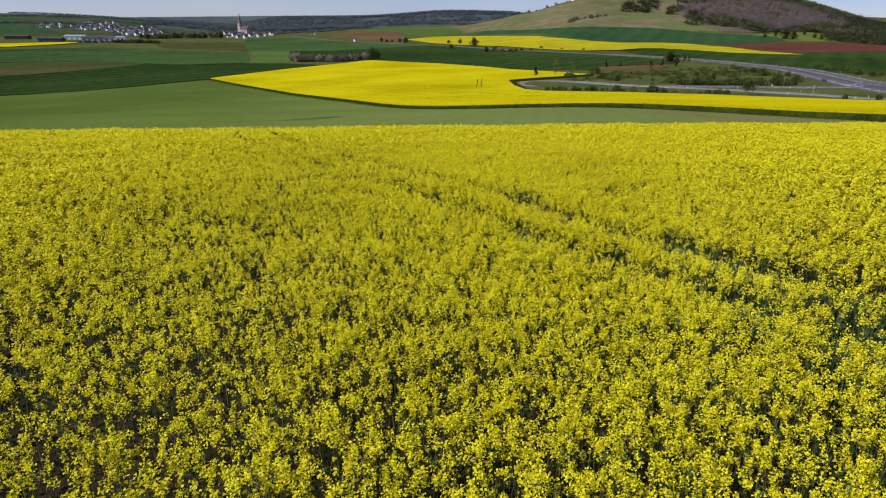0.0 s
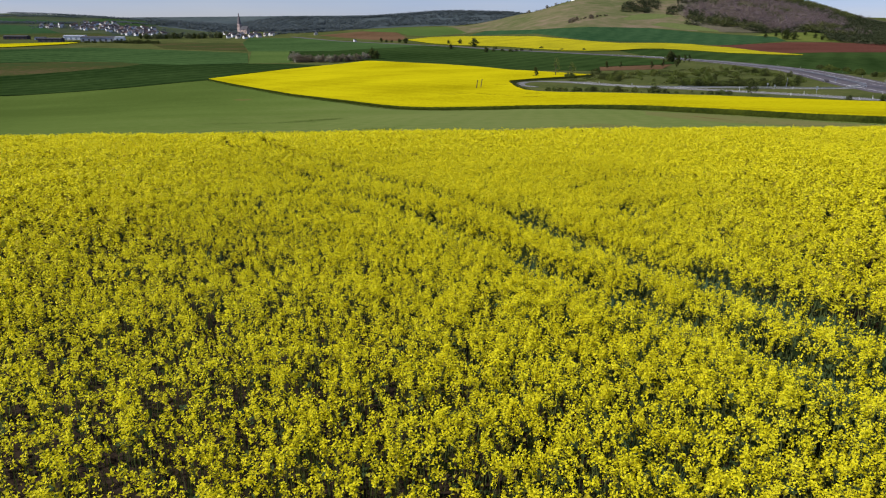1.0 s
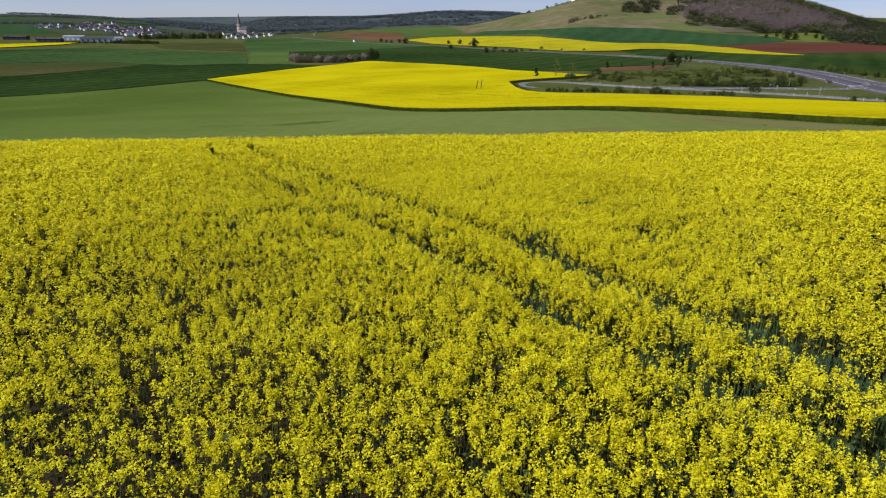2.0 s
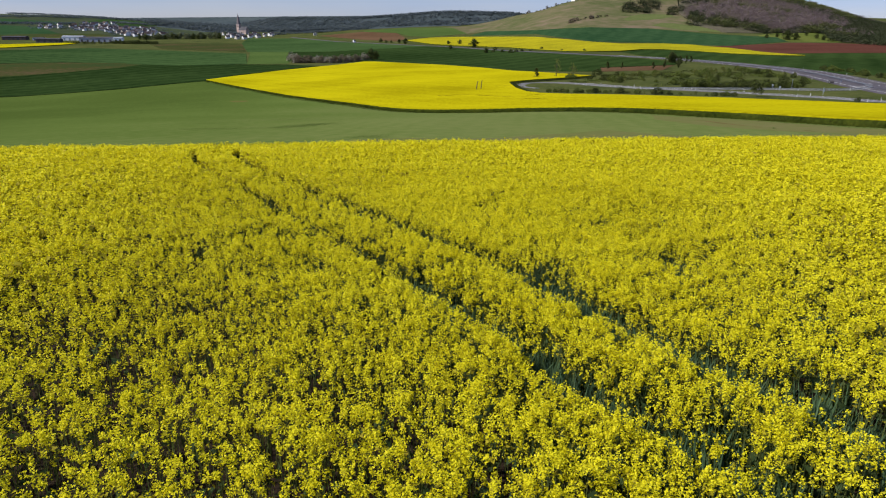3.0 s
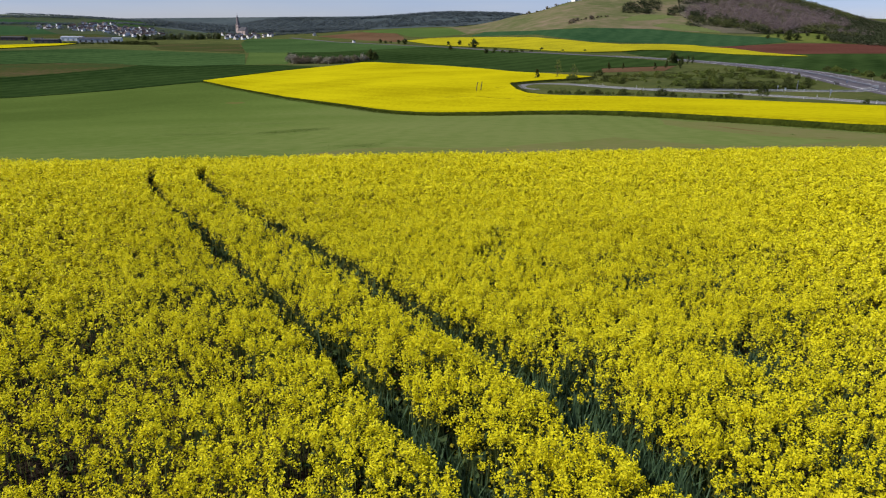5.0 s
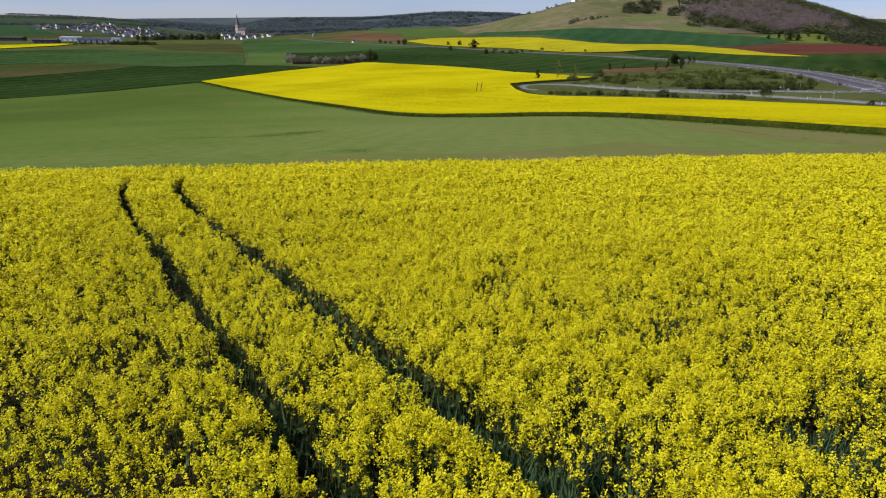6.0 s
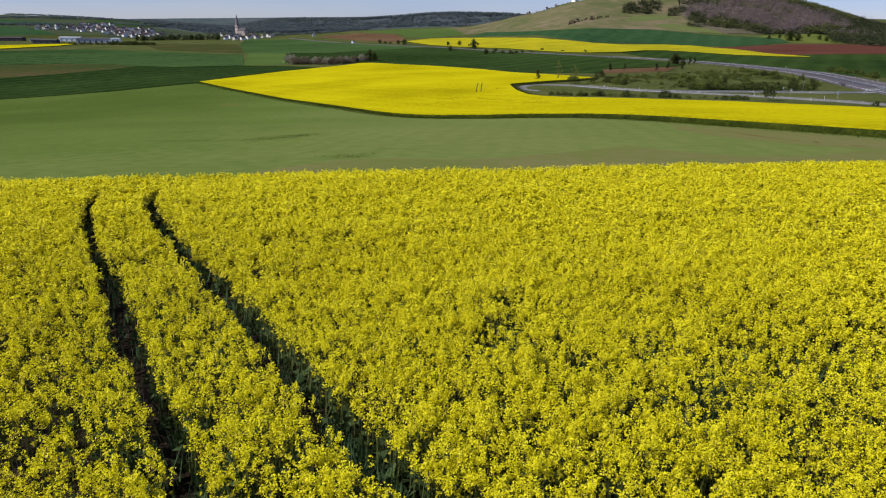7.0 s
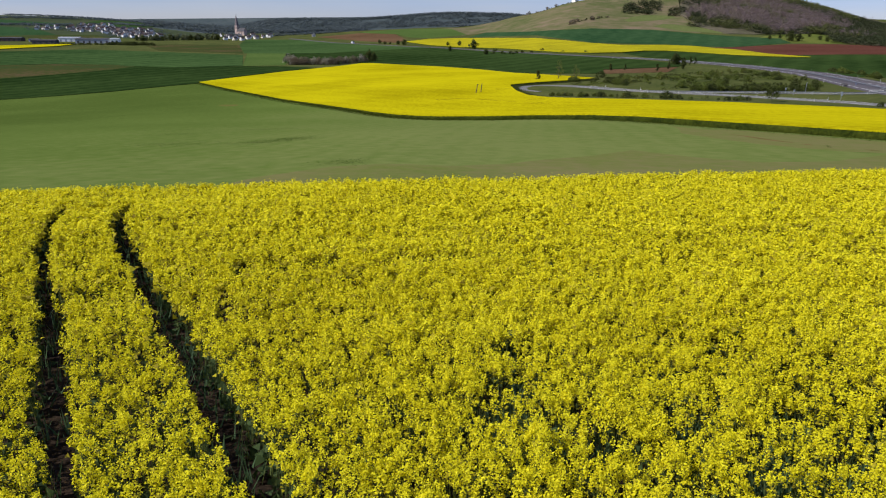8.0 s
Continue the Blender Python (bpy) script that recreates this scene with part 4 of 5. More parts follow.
for x, y, s in ((197.5, 596, 0.72), (199.4, 599, 0.62), (182.5, 535, 0.55), (198.5, 575, 0.6), (214.1, 623, 0.5), (209.2, 593, 0.6), (215.4, 599, 0.55), (190.0, 552, 0.45)):
    plant(field_tree if s > 0.61 else slim_tree, x, y, s if s > 0.61 else s * 1.5, "trees by the road")


def build_thicket():
    """Low brambles and tall weeds between the scrub bushes."""
    q = np.random.default_rng(16)
    ring = [(62, 352), (80, 322), (90, 300), (148, 288), (160, 302), (176, 336), (192, 385), (206, 432), (196, 464), (170, 460), (120, 445), (90, 402)]
    x, y = q.uniform(60, 225, 110000), q.uniform(285, 475, 110000)
    k = inside(x, y, ring) & (0.6 * value_noise(x, y, 14, 61) + 0.4 * value_noise(x, y, 4, 62) + 0.10 * ramp(315.0, 295.0, y) > 0.63)
    x, y = x[k], y[k]
    lump = value_noise(x, y, 5, 63)
    cen = np.column_stack((x, y, ground_z(x, y) + q.uniform(0.1, 1.0, len(x)) * (0.4 + lump)))
    for name, label, mat, pick in (("brambles", "dark low brambles between scrub bushes", "verge", lump > 0.5), ("tall_weeds", "yellowish green tall weeds between scrub bushes", "leaves", lump <= 0.5)):
        v = triangles(cen[pick], q.uniform(0.3, 0.65, pick.sum()), 0.4, q)
        tagged(new(name, raw_mesh(name, v, np.arange(len(v)), 3, [M[mat]])), label, "undergrowth", kind="stuff")


build_thicket()
# beyond the main road
for i in range(26):
    t = i / 25
    plant((round_bush, dark_bush, round_bush)[i % 3], 254 - 24 * t + g.uniform(-2, 6), 464 - 112 * t + g.uniform(-5, 5), g.uniform(0.5, 0.9), "roadside bushes")
plant(field_tree, 44.9, 1011, 0.95)
for x, y, s in ((10.2, 955, 0.5), (26.4, 1105, 0.6), (8.1, 1107, 0.5), (53.7, 862, 0.5), (70.1, 938, 0.35), (75.0, 869, 0.35), (84.0, 855, 0.4), (93.2, 877, 0.3), (131.4, 919, 0.35), (63.9, 878, 0.3), (101.3, 891, 0.3), (113.2, 890, 0.25), (151.2, 879, 0.25), (176.2, 861, 0.3), (-63.8, 1154, 0.7), (-75.6, 1181, 0.5), (-100.5, 1206, 0.4), (-110.5, 1220, 0.5), (-90.5, 1197, 0.35)):
    plant(field_tree if s > 0.45 else dark_bush, x, y, s if s > 0.45 else s * 3.2, "trees along the road")
# the hedge above the valley field
for i, (x, y, s, k) in enumerate(((-155.3, 712, 1.35, bloom_bush), (-150.2, 708, 1.1, twig_bush), (-143.1, 707, 1.05, twig_bush), (-136.1, 705, 1.05, twig_bush), (-128.9, 703, 1.0, bloom_bush), (-122.9, 701, 1.0, twig_bush), (-115.8, 695, 0.95, bloom_bush), (-109.7, 696, 1.0, twig_bush), (-103.7, 703, 1.05, twig_bush), (-97.7, 708, 0.95, bloom_bush), (-91.7, 717, 1.0, twig_bush), (-85.8, 735, 1.05, bloom_bush))):
    plant(k, x, y, s * 0.8, "hedge bushes")
    plant(twig_bush, x + 3.4, y + g.uniform(-1, 3), s * g.uniform(0.6, 0.75), "hedge bushes")
plant(field_tree, -77.7, 745, 0.85)
plant(field_tree, -72.6, 741, 0.7)
# trees in front of and beside the village
for i in range(52):
    t = i / 51
    plant(dark_bush, -700 + 186 * t, 1280 - 44 * t + g.uniform(-6, 10), g.uniform(0.7, 1.1) * (1 if t < 0.5 else 1.9), "tree belt by the sheds")
for i in range(60):
    t = i / 59
    plant(green_tree if i % 3 else field_tree, -640 + 150 * t + g.uniform(-6, 6), 1462 + 50 * t + g.uniform(-12, 40), g.uniform(0.55, 0.95), "trees beside the village")
for x, y, s in ((514, 1036, 1.1), (528, 1038, 0.85), (495, 1061, 0.45), (519, 1078, 0.4), (580, 1108, 0.45), (576, 1069, 0.5), (572, 1042, 0.5)):
    plant(field_tree, x, y, s, "trees on the hillside")
for i in range(30):
    t = i / 29
    plant(g.choice((twig_bush, dark_bush, dark_bush)), 225 + 80 * t + g.uniform(-4, 4), 1262 + 56 * t + g.uniform(-8, 8), g.uniform(0.35, 0.8), "hedge on the hillside")
for i in range(34):
    u, yy = 0.115 + 0.075 * i / 33 + g.uniform(-0.003, 0.003), 1640 + g.uniform(-20, 30)
    plant(g.choice((dark_bush, twig_bush, dark_bush)), u * yy, yy, g.uniform(0.35, 0.9), "bushes on the skyline")


def scatter_wood(name, label, spots, high, wide, each, leaf, material, seed, flat=0.9):
    """Far woodland: many ragged crowns in one mesh. spots: rows of x, y."""
    q = np.random.default_rng(seed)
    spots = np.asarray(spots)
    n = len(spots)
    s = q.uniform(0.7, 1.25, n)
    c = np.repeat(np.arange(n), each)
    off = q.normal(size=(len(c), 3))
    off /= np.linalg.norm(off, axis=1)[:, None]
    off *= (q.random(len(c)) ** 0.35)[:, None] * np.array((wide, wide, high * 0.45)) * s[c][:, None]
    z = ground_z(spots[:, 0], spots[:, 1])
    cen = np.column_stack((spots, z + high * 0.5 * s))[c] + off
    v = triangles(cen, leaf * q.uniform(0.7, 1.3, len(c)), flat, q)
    return tagged(new(name, raw_mesh(name, v, np.arange(len(v)), 3, [material])), label, "woodland", kind="stuff")


BARE_WOOD = [(470, 1379), (516, 1416), (601, 1458), (690, 1520), (760, 1480), (797, 1446), (711, 1290), (620, 1200), (560, 1180), (500, 1215), (461, 1240), (444, 1281)]
COPSES = ([(343, 1356), (363, 1415), (389, 1473), (454, 1474), (417, 1355), (382, 1340)], [(423, 1327), (446, 1391), (471, 1416), (484, 1404), (460, 1331), (433, 1318)])


def hill_wood():
    q = np.random.default_rng(77)
    n = 15000
    u, y = q.uniform(0.25, 0.80, n), q.uniform(870, 1800, n)
    x = u * y
    front = np.interp(u, [0.25, 0.33, 0.345, 0.375, 0.415, 0.445, 0.460, 0.470, 0.500, 0.530, 0.546, 0.556, 0.60, 0.635, 0.9], [1500, 1440, 1281, 1210, 1168, 1132, 1108, 1108, 1126, 1152, 1150, 1010, 960, 880, 850])
    cx, cy = q.uniform(335, 490, 420), q.uniform(1310, 1480, 420)
    k = inside(cx, cy, COPSES[0]) | inside(cx, cy, COPSES[1])
    x, y = np.append(x, cx[k] + q.normal(0, 4, k.sum())), np.append(y, cy[k])
    u = x / y
    front = np.append(front, np.zeros(k.sum()))
    copse = (inside(x, y, COPSES[0]) | inside(x, y, COPSES[1])) & (value_noise(x, y, 18, 46) > 0.33)
    keep = copse | ((u > 0.335) & (y > front + 14 * (value_noise(x, y, 40, 41) - 0.5)))
    keep |= inside(x, y, [(368, 1215), (395, 1250), (440, 1262), (455, 1215), (430, 1180)]) & (value_noise(x, y, 25, 43) > 0.55)
    keep &= copse | ~((u < 0.345) & (y < 1440))
    x, y, u, copse = x[keep], y[keep], u[keep], copse[keep]
    mix = 0.6 * value_noise(x, y, 70, 42) + 0.4 * value_noise(x, y, 25, 44) + 0.12 * (q.random(len(x)) - 0.5)
    west = u + 0.12 * (value_noise(x, y, 55, 45) - 0.5) < 0.57
    bare = ((inside(x, y, BARE_WOOD) & (mix > 0.30)) | (west & (mix > 0.60))) & ~copse
    pale = ~bare & (mix < 0.36) & ~copse & west
    pale |= np.hypot(x - 517, (y - 1168) * 0.5) < 17
    # a belt of dark firs stands at the foot of the bare wood
    foot = np.interp(u, [0.33, 0.345, 0.375, 0.415, 0.445, 0.460, 0.470], [1440, 1281, 1210, 1168, 1132, 1108, 1108])
    fir = (u > 0.352) & (u < 0.462) & (y < foot + 40 + 55 * value_noise(x, y, 22, 47)) & (value_noise(x, y, 14, 48) > 0.3) & ~copse & ~pale
    bare &= ~fir
    spots = np.column_stack((x, y))
    scatter_wood("bare_woodland", "purplish brown woodland of bare trees on the hill", spots[bare & ~pale], 12, 5.5, 26, 2.0, M["hill_twigs"], 1, 4.5)
    scatter_wood("light_woodland", "fresh green woodland edge on the hill", spots[pale], 9, 5.0, 22, 2.3, M["hill_fresh"], 2, 3.0)
    scatter_wood("fir_woodland", "belt of dark firs below the bare wood", spots[fir], 13, 3.6, 24, 1.8, M["hill_green"], 6, 1.5)
    rest = ~bare & ~pale & ~fir
    scatter_wood("dark_woodland", "dark green woodland on the hill", spots[rest], 7.0, 5.5, 15, 2.3, M["hill_green"], 3, 3.8)


hill_wood()


VILLAGE = [(-1068, 1832), (-1046, 1838), (-1030, 1858), (-954, 1799), (-926, 1786), (-928, 1827), (-897, 1816), (-841, 1745), (-803, 1708), (-744, 1625), (-716, 1605), (-707, 1630), (-688, 1633), (-996, 1909), (-981, 1939), (-937, 1914), (-875, 1848), (-847, 1788), (-810, 1753), (-749, 1696), (-741, 1725), (-704, 1681), (-833, 1870), (-795, 1836), (-1022, 1990), (-994, 1982), (-928, 1895), (-878, 1823), (-857, 1856), (-942, 1803), (-770, 1672), (-726, 1700)]


def far_woods():
    q = np.random.default_rng(78)
    n = 4200
    u, y = q.uniform(-0.42, 0.34, n), q.uniform(3400, 3850, n)
    x = u * y
    keep = value_noise(x, y, 90, 51) > 0.25
    n = 9000
    uu, yy = q.uniform(-0.43, 0.30, n), 1880 + 1600 * q.random(n)
    low = np.interp(uu, [-0.42, -0.34, -0.14, -0.1, 0.3], [2080, 1900, 1860, 2750, 2750])
    k = (yy > low) & (value_noise(uu * yy, yy, 160, 52) > 0.27)
    x, y, keep = np.append(x[keep], (uu * yy)[k]), np.append(y[keep], yy[k]), slice(None)
    scatter_wood("far_woodland", "dark woodland across the valley, tinted blue for haze", np.column_stack((x, y))[keep], 12, 10, 11, 6.5, M["hazy_far_tree"], 4, 5.0)
    # hedges and copses on the slope behind the village
    spots = []
    for (ax, ay), (bx, by), count in (((-1499, 2179), (-1181, 2261), 60), ((-1504, 2426), (-989, 2474), 90), ((-1180, 2299), (-760, 2449), 60), ((-1320, 1959), (-1060, 1985), 50), ((-1011, 2121), (-760, 2080), 40), ((-760, 2060), (-559, 2147), 60), ((-967, 2437), (-699, 2558), 70), ((-700, 1979), (-520, 1762), 60), ((-560, 1998), (-299.4, 2095), 70), ((-420, 1659), (-249.8, 1699), 30)):
        count = count * 5
        t = q.random(count)
        spots.append(np.column_stack((ax + (bx - ax) * t + q.normal(0, 8, count), ay + (by - ay) * t + q.normal(0, 14, count))))
    n = 2200
    uu, yy = q.uniform(-0.40, -0.16, n), q.uniform(2000, 2700, n)
    k = value_noise(uu * yy, yy, 120, 53) > 0.5
    spots.append(np.column_stack((uu * yy, yy))[k])
    for x, y in VILLAGE:
        spots.append(np.column_stack((q.normal(x, 24, 9), q.normal(y + 30, 20, 9))))
    scatter_wood("valley_woodland", "dark hedges and copses round the village", np.vstack(spots), 5, 5.5, 10, 3.2, M["hazy_far_tree"], 5, 1.6)


far_woods()


# ---- village ----
def make_house(w, l, h, rise, wallmat, roofmat, label):
    thing = tagged(new("house"), label, "house", "village houses")
    bm = bmesh.new()
    a, b = w / 2, l / 2
    p = [(-a, -b, -2), (a, -b, -2), (a, -b, h), (0, -b, h + rise), (-a, -b, h), (-a, b, -2), (a, b, -2), (a, b, h), (0, b, h + rise), (-a, b, h)]
    vs = [bm.verts.new(q) for q in p]
    for f in ((0, 1, 2, 3, 4), (9, 8, 7, 6, 5), (0, 4, 9, 5), (1, 6, 7, 2), (4, 3, 8, 9), (3, 2, 7, 8)):
        bm.faces.new([vs[i] for i in f])
    part("wall", bm, wallmat, thing)
    bm = bmesh.new()
    e, k = 0.5, rise / a
    for s in (-1, 1):
        lo, hi = Vector((s * (a + e), 0, h - e * k + 0.05)), Vector((0, 0, h + rise + 0.05))
        q = [bm.verts.new((c.x, y, c.z + d)) for d in (0, 0.3) for c, y in ((lo, -b - e), (hi, -b - e), (hi, b + e), (lo, b + e))]
        for f in ((0, 1, 2, 3), (7, 6, 5, 4), (0, 4, 5, 1), (1, 5, 6, 2), (2, 6, 7, 3), (3, 7, 4, 0)):
            bm.faces.new([q[i] for i in f])
    roof = part("roof", bm, roofmat, thing)
    part("chimney", box(bmesh.new(), (a * 0.3, b * 0.3, h + rise * 0.4), (a * 0.3 + 0.7, b * 0.3 + 0.7, h + rise + 0.9)), M["tile_roof"], roof)
    for i in range(2):
        for z in (1.0, 3.6):
            if z + 1.4 < h:
                x = -a * 0.5 + i * a
                part("window", box(bmesh.new(), (x - 0.55, -b - 0.05, z), (x + 0.55, -b + 0.1, z + 1.4)), M["glass"], thing)
                part("window", box(bmesh.new(), (-a - 0.05, x * l / w - 0.55, z), (-a + 0.1, x * l / w + 0.55, z + 1.4)), M["glass"], thing)
    part("door", box(bmesh.new(), (-0.5, -b - 0.06, 0), (0.5, -b + 0.1, 2.1)), M["wood"], thing)
    return thing


house_a = make_house(9, 11, 5.6, 4.2, M["render_white"], M["slate"], "white rendered house with a dark slate roof")
house_b = make_house(10, 13, 5.6, 4.6, M["render_white"], M["tile_roof"], "white rendered house with a brown tiled roof")
house_c = make_house(9, 12, 5.4, 4.0, M["render_cream"], M["slate"], "cream rendered house with a slate roof")
house_d = make_house(8, 16, 4.4, 4.0, M["render_cream"], M["tile_roof"], "long cream farmhouse with a tiled roof")
KINDS = (house_a, house_b, house_c, house_a, house_d)
spots = []
for i, (x, y) in enumerate(VILLAGE):
    spots += [(x, y), (x + g.uniform(12, 22), y + g.uniform(5, 30)), (x - g.uniform(10, 24), y + g.uniform(15, 50)), (x + g.uniform(-30, 30), y + g.uniform(20, 60))]
church_side = [(-521, 1670), (-482, 1580), (-448, 1499), (-469, 1608), (-430, 1492), (-431, 1541), (-454, 1663), (-410, 1534), (-411, 1589), (-540, 1701), (-405, 1614), (-500, 1624), (-462, 1553), (-490, 1601), (-440, 1580), (-420, 1561), (-475, 1521), (-396, 1599)]
spots += [(x * k, y * k) for x, y in church_side for k in (1.0, 1.025)]
for i, (x, y) in enumerate(spots):
    copy_thing(KINDS[i % 5], at(x, y, g.choice((-0.8, -0.6, 0.75, 0.95, -1.0)) + g.uniform(-0.15, 0.15), g.uniform(0.72, 0.98) * (0.82 if x > -560 else 1.0)))
copy_thing(house_b, at(306, 1640, 0.5))
copy_thing(house_a, at(-161.6, 1251, -0.6, 0.42))
copy_thing(house_c, at(-285.8, 1540, 0.3, 0.8))


def make_church():
    thing = tagged(new("church"), "brownish stone church with a slender dark spire", "church")
    bm = box(bmesh.new(), (-4.5, -4.5, -3), (4.5, 4.5, 27))
    tower = part("tower", bm, M["stone"], thing)
    bm = bmesh.new()
    bmesh.ops.create_cone(bm, cap_ends=True, segments=8, radius1=5.4, radius2=0.15, depth=30, matrix=Matrix.Translation((0, 0, 42)))
    part("spire", bm, M["spire_slate"], tower)
    for s in (-1, 1):
        part("belfry_opening", box(bmesh.new(), (s * 2 - 0.8, -4.6, 19), (s * 2 + 0.8, -4.3, 24)), M["glass"], tower)
    bm = bmesh.new()
    p = [(4.5, -6.5, -3), (4.5, 6.5, -3), (4.5, 6.5, 12), (4.5, 0, 20), (4.5, -6.5, 12)]
    a = [bm.verts.new(q) for q in p]
    b = [bm.verts.new((q[0] + 26, q[1], q[2])) for q in p]
    bm.faces.new(a)
    bm.faces.new(b[::-1])
    for i in range(5):
        bm.faces.new((a[i], b[i], b[(i + 1) % 5], a[(i + 1) % 5]))
    part("nave", bm, M["stone"], thing)
    bm = bmesh.new()
    for s in (-1, 1):
        q = [bm.verts.new(c) for c in ((4.3, s * 7.2, 11.4), (31, s * 7.2, 11.4), (31, 0, 20.4), (4.3, 0, 20.4), (4.3, s * 7.2, 11.8), (31, s * 7.2, 11.8), (31, 0, 20.8), (4.3, 0, 20.8))]
        for f in ((0, 1, 2, 3), (7, 6, 5, 4), (0, 4, 5, 1), (1, 5, 6, 2), (2, 6, 7, 3), (3, 7, 4, 0)):
            bm.faces.new([q[i] for i in f])
    part("nave_roof", bm, M["slate"], thing)
    for i in range(4):
        part("window", box(bmesh.new(), (8 + 6 * i, -6.6, 3), (9.6 + 6 * i, -6.4, 9)), M["glass"], thing)
    return thing


church = make_church()
church.matrix_world = at(-526, 1781, -0.45, 0.9)


def make_shed(name, label, w, l, h, wallmat, roofmat, x, y, turn, gatemat="glass"):
    thing = tagged(new(name), label, "industrial building")
    part("wall", box(bmesh.new(), (-w / 2, -l / 2, -2), (w / 2, l / 2, h)), wallmat, thing)
    bm = bmesh.new()
    q = [bm.verts.new(c) for c in ((-w / 2 - 0.6, -l / 2 - 0.6, h), (w / 2 + 0.6, -l / 2 - 0.6, h), (w / 2 + 0.6, 0, h + l * 0.1), (-w / 2 - 0.6, 0, h + l * 0.1), (w / 2 + 0.6, l / 2 + 0.6, h), (-w / 2 - 0.6, l / 2 + 0.6, h))]
    for f in ((0, 1, 2, 3), (3, 2, 4, 5), (1, 4, 2), (0, 3, 5), (0, 5, 4, 1)):
        bm.faces.new([q[i] for i in f])
    part("roof", bm, roofmat, thing)
    for i in range(max(2, int(w / 9))):
        cx = -w / 2 + (i + 0.5) * w / max(2, int(w / 9))
        part("gate", box(bmesh.new(), (cx - 1.8, -l / 2 - 0.1, 0), (cx + 1.8, -l / 2 + 0.1, h * 0.6)), M[gatemat], thing)
    thing.matrix_world = at(x, y, turn)
    return thing


make_shed("factory_hall", "long grey metal factory hall", 62, 26, 7, M["metal_sheet"], M["slate"], -676, 1352, 0.15, "dark_sheet")
make_shed("white_hall", "white industrial hall with a flat roof", 40, 22, 7, M["render_white"], M["metal_sheet"], -762, 1425, 0.15, "metal_sheet")
make_shed("dark_hall", "dark low storage hall", 42, 18, 6, M["dark_sheet"], M["dark_sheet"], -752, 1318, 0.1)
make_shed("farm_shed", "long dark brown farm shed", 46, 18, 6, M["tile_roof"], M["dark_sheet"], -890, 1436, 0.1)
make_shed("workshop", "white workshop with bright walls", 16, 14, 8, M["render_white"], M["metal_sheet"], -632, 1345, 0.2)
make_shed("small_shed", "grey small shed near the rapeseed strip", 20, 12, 5, M["metal_sheet"], M["dark_sheet"], -826, 1410, 0.1)


# ---- roads: lines, posts, signs, cars ----
def strip(name, line, width, lift, material, label, dash=0.0):
    """A painted line along a road, laid just above the asphalt."""
    p = [Vector(q) for q in line]
    pts = []
    for a, b in zip(p[:-1], p[1:]):
        n = max(1, int((b - a).length / 6))
        pts += [a + (b - a) * i / n for i in range(n)]
    pts.append(p[-1])
    bm = bmesh.new()
    prev = None
    for i, q in enumerate(pts):
        d = (pts[min(i + 1, len(pts) - 1)] - pts[max(i - 1, 0)]).normalized()
        nrm = Vector((-d.y, d.x)) * width / 2
        row = [bm.verts.new((c.x, c.y, float(ground_z(c.x, c.y)[0]) + lift)) for c in (q + nrm, q - nrm)]
        if prev and not (dash and i % 2):
            bm.faces.new((prev[0], prev[1], row[1], row[0]))
        prev = row
    return tagged(part(name, bm, material), label, "road marking", kind="structure")


def beside(line, d):
    out = []
    p = [Vector(q) for q in line]
    for i, q in enumerate(p):
        t = (p[min(i + 1, len(p) - 1)] - p[max(i - 1, 0)]).normalized()
        out.append(tuple(q + Vector((-t.y, t.x)) * d))
    return out


for d in (-9.6, 9.6):
    strip("edge_line", beside(MAIN_ROAD[6:], d), 0.35, 0.22, M["marking"], "white edge line on the main road")
strip("median_strip", beside(MAIN_ROAD[6:], -1.5), 2.6, 0.2, M["dark_sheet"], "dark strip between the carriageways")
strip("centre_line", beside(MAIN_ROAD[6:], 3.2), 0.3, 0.22, M["marking"], "dashed white centre line", 1.0)
for d in (-3.6, 3.6):
    strip("edge_line", beside(SLIP_ROAD[:9], d), 0.3, 0.22, M["marking"], "white edge line on the slip road")
for d in (-2.3, 2.3):
    strip("edge_line", beside(LOOP_ROAD, d), 0.25, 0.22, M["marking"], "white edge line on the link lane")

post = tagged(new("delineator_post"), "white roadside delineator post with a dark band", "roadside post")
part("shaft", box(bmesh.new(), (-0.09, -0.06, -0.3), (0.09, 0.06, 1.15), 0.02), M["marking"], post)
part("band", box(bmesh.new(), (-0.1, -0.07, 0.75), (0.1, 0.07, 0.92)), M["dark_sheet"], post)
for line, side, gap in ((SLIP_ROAD[:9], 5.0, 26), (SLIP_ROAD[:9], -5.0, 26), (LOOP_ROAD, -3.2, 20), (MAIN_ROAD[8:], 14, 40), (MAIN_ROAD[8:], -14, 40)):
    track = [Vector(q) for q in beside(line, side)]
    run = 0.0
    for a, b in zip(track[:-1], track[1:]):
        ln = (b - a).length
        while run < ln:
            q = a + (b - a) * run / ln
            tagged(copy_thing(post, at(q.x, q.y, g.uniform(-0.4, 0.4), 0.85)), group="roadside posts")
            run += gap
        run -= ln


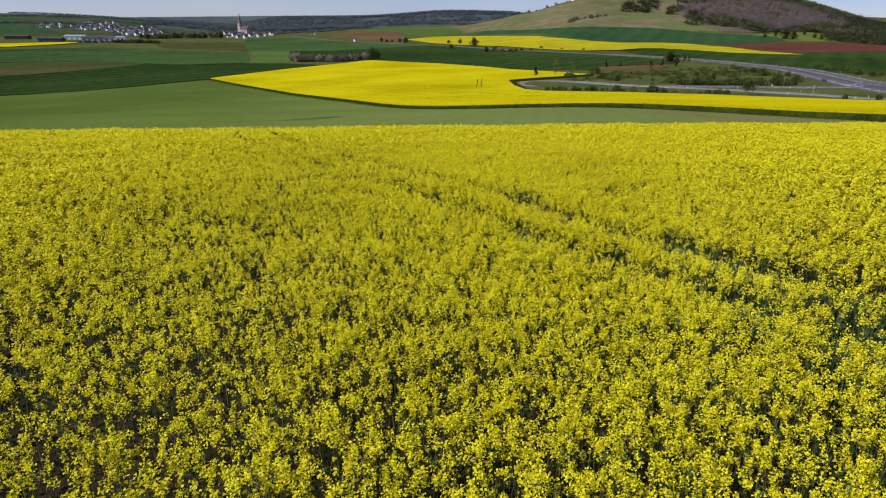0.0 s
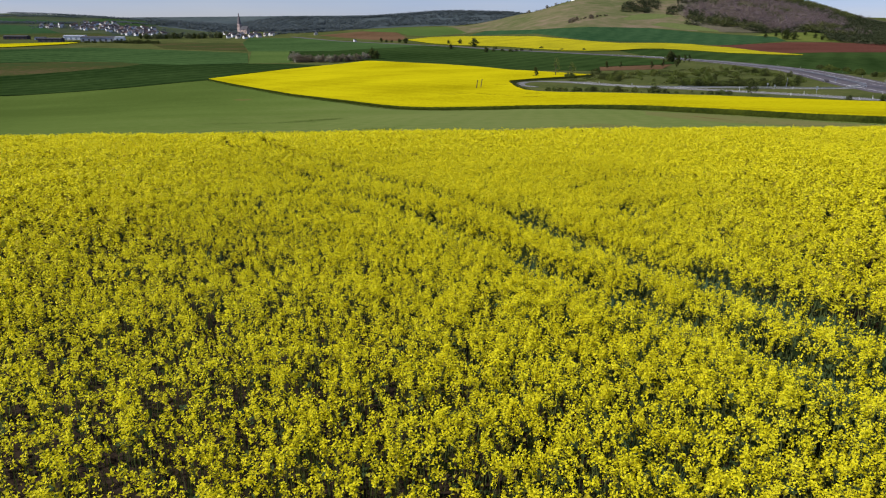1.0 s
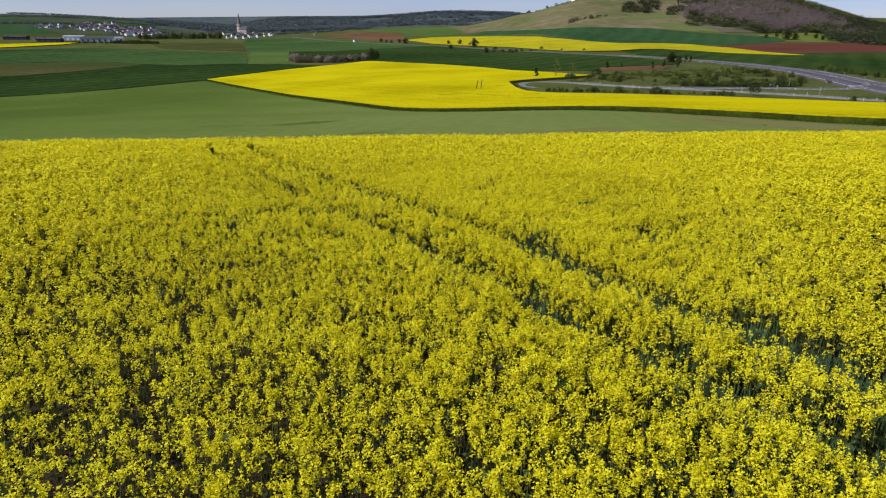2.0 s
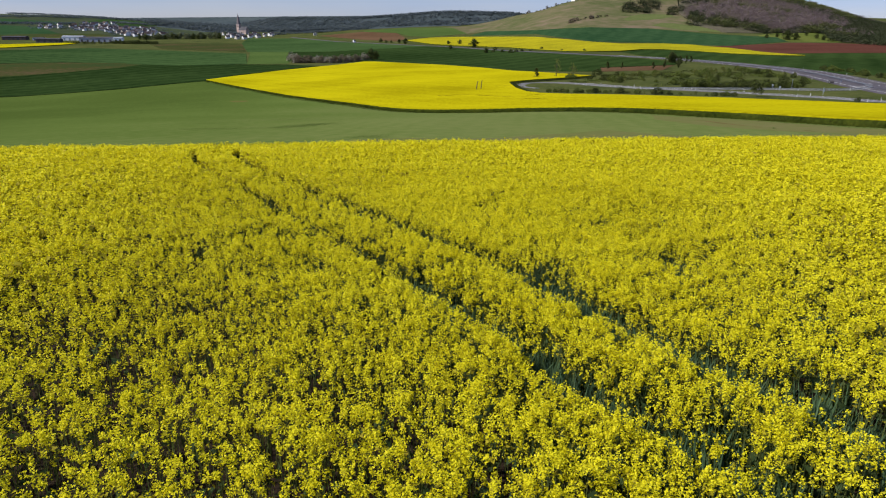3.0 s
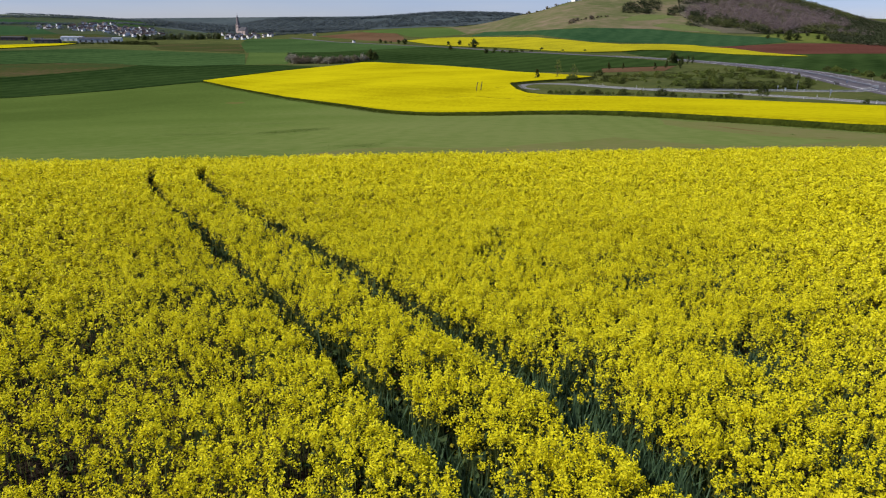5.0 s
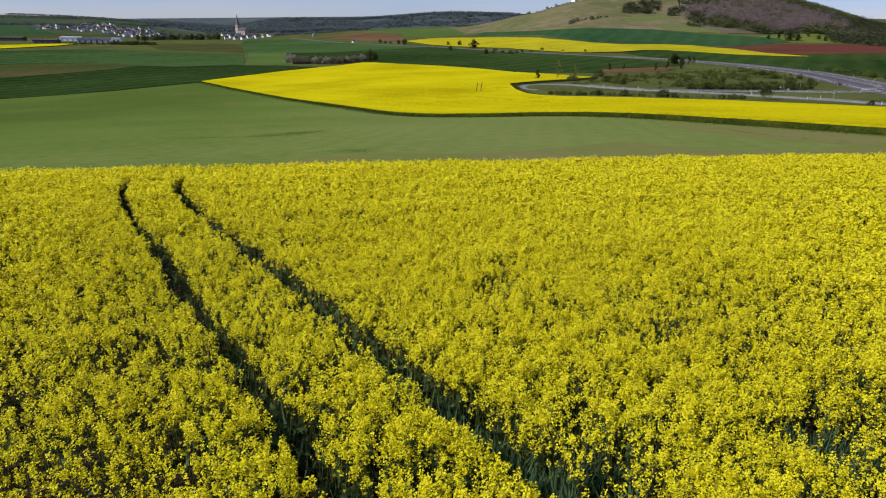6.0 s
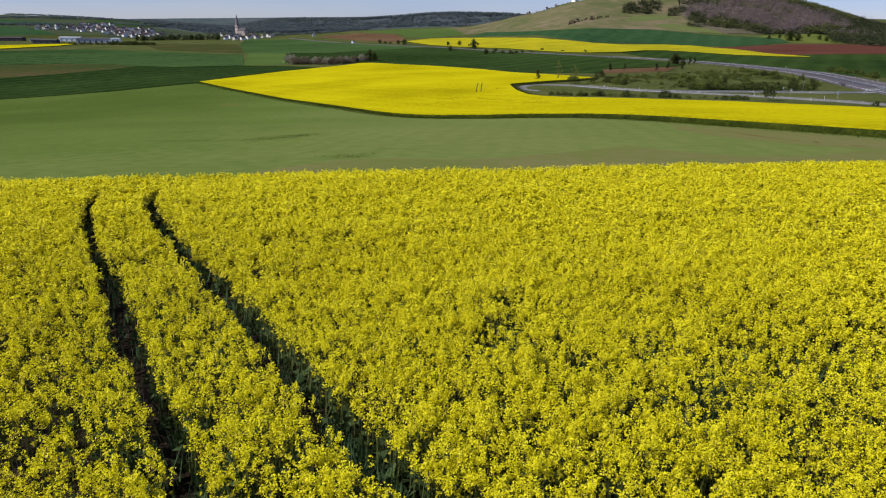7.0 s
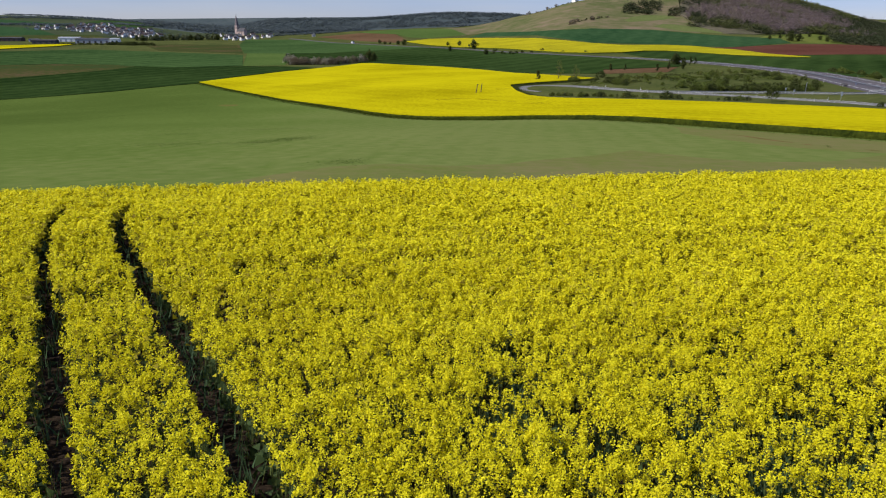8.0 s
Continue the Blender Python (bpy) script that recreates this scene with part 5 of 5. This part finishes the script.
def guard_rail(line, d, label):
    """A folded steel rail on posts beside a road."""
    thing = tagged(new("guard_rail"), label, "guard rail")
    p = [Vector(q) for q in beside(line, d)]
    bm = bmesh.new()
    prev = None
    for q, (a, b) in zip(p, zip(p[:1] + p[:-1], p[1:] + p[-1:])):
        t = (b - a).normalized()
        side = Vector((-t.y, t.x))
        z = float(ground_z(q.x, q.y)[0])
        row = [bm.verts.new((q.x + side.x * o, q.y + side.y * o, z + h)) for o, h in ((0, 0.55), (-0.08, 0.62), (0, 0.70), (-0.08, 0.78), (0, 0.85), (0.05, 0.85), (0.05, 0.55))]
        if prev:
            for i in range(7):
                bm.faces.new((prev[i], prev[(i + 1) % 7], row[(i + 1) % 7], row[i]))
        else:
            bm.faces.new(row)
        prev = row
    bm.faces.new(prev[::-1])
    part("rail", bm, M["rail_steel"], thing)
    bm = box(bmesh.new(), (-0.06, -0.05, -0.4), (0.06, 0.05, 0.8))
    first = part("post", bm, M["rail_steel"], thing)
    spots = []
    for a, b in zip(p[:-1], p[1:]):
        n = max(1, int((b - a).length / 6))
        spots += [a + (b - a) * i / n for i in range(n)]
    for i, q in enumerate(spots):
        ob = first if i == 0 else new("post", first.data)
        ob.parent = thing
        ob.location = (q.x, q.y, float(ground_z(q.x, q.y)[0]))


guard_rail(LOOP_ROAD, -3.0, "dull grey steel guard rail beside the link lane")
guard_rail(MAIN_ROAD[6:16], -1.5, "grey steel guard rail between the carriageways")


def make_sign(high, w, h, facemat, label):
    thing = tagged(new("road_sign"), label, "road sign")
    part("pole", tube(bmesh.new(), (0, 0, -0.4), (0, 0, high), 0.05, 0.05), M["metal_sheet"], thing)
    part("panel", box(bmesh.new(), (-w / 2, -0.1, high - h), (w / 2, -0.05, high), 0.01), facemat, thing)
    return thing


for x, y, high, w, h, m in ((132.5, 277.3, 2.2, 0.7, 0.7, "marking"), (130.4, 267.1, 2.0, 0.8, 0.9, "marking"), (141.7, 280.2, 4.0, 0.4, 0.5, "metal_sheet"), (133.8, 242.8, 2.6, 0.8, 1.2, "marking"), (120.6, 300, 1.8, 0.6, 0.6, "marking"), (177.7, 308, 2.4, 0.8, 0.8, "metal_sheet")):
    make_sign(high, w, h, M[m], "pale road sign on a grey pole").matrix_world = at(x, y, 0.3)


def make_car(paint, label):
    thing = tagged(new("car"), label, "car")
    bm = bmesh.new()
    prof = [(-2.15, 0.35), (-2.2, 0.75), (-1.95, 0.95), (-1.0, 1.02), (-0.4, 1.45), (0.95, 1.48), (1.75, 1.05), (2.15, 0.95), (2.2, 0.5), (2.1, 0.35)]
    rows = [[bm.verts.new((x, s * (0.88 if z < 1.1 else 0.68), z)) for x, z in prof] for s in (-1, 1)]
    n = len(prof)
    bm.faces.new(rows[0])
    bm.faces.new(rows[1][::-1])
    for i in range(n):
        bm.faces.new((rows[0][i], rows[1][i], rows[1][(i + 1) % n], rows[0][(i + 1) % n]))
    part("body", bm, paint, thing)
    for s in (-1, 1):
        part("side_window", box(bmesh.new(), (-0.75, s * 0.80 - 0.03, 1.06), (1.35, s * 0.80 + 0.03, 1.38)), M["glass"], thing)
        for x in (-1.35, 1.35):
            wheel = part("wheel", tube(bmesh.new(), (x, s * 0.68, 0.32), (x, s * 0.92, 0.32), 0.32, 0.32, 14), M["dark_sheet"], thing)
            part("rim", tube(bmesh.new(), (x, s * 0.90, 0.32), (x, s * 0.94, 0.32), 0.19, 0.19, 10), M["metal_sheet"], wheel)
    part("windscreen", box(bmesh.new(), (-0.86, -0.62, 1.12), (-0.62, 0.62, 1.34)), M["glass"], thing)
    return thing


make_car(M["dark_sheet"], "dark car on the main road").matrix_world = at(181.3, 322, -1.9, 1.0, 0.12)

for x, y, lean in ((14.6, 300, 8), (16.8, 304, 7)):
    stake = tagged(new("wooden_post"), "dark weathered wooden post in the rapeseed", "post", "posts in the field")
    part("shaft", tube(bmesh.new(), (0, 0, -0.3), (0, 0, 4.75), 0.2, 0.15, 8), M["wood"], stake)
    part("cap", tube(bmesh.new(), (-0.1, 0, 4.6), (0.45, 0, 4.75), 0.07, 0.07, 5), M["wood"], stake)
    stake.matrix_world = at(x, y) @ pose(0, 0, 0, 0, lean, 0)

for master in (round_bush, dark_bush, pale_bush, bloom_bush, twig_bush, slim_tree, thin_tree, crown_tree, field_tree, green_tree, house_a, house_b, house_c, house_d, post):
    hide_master(master)
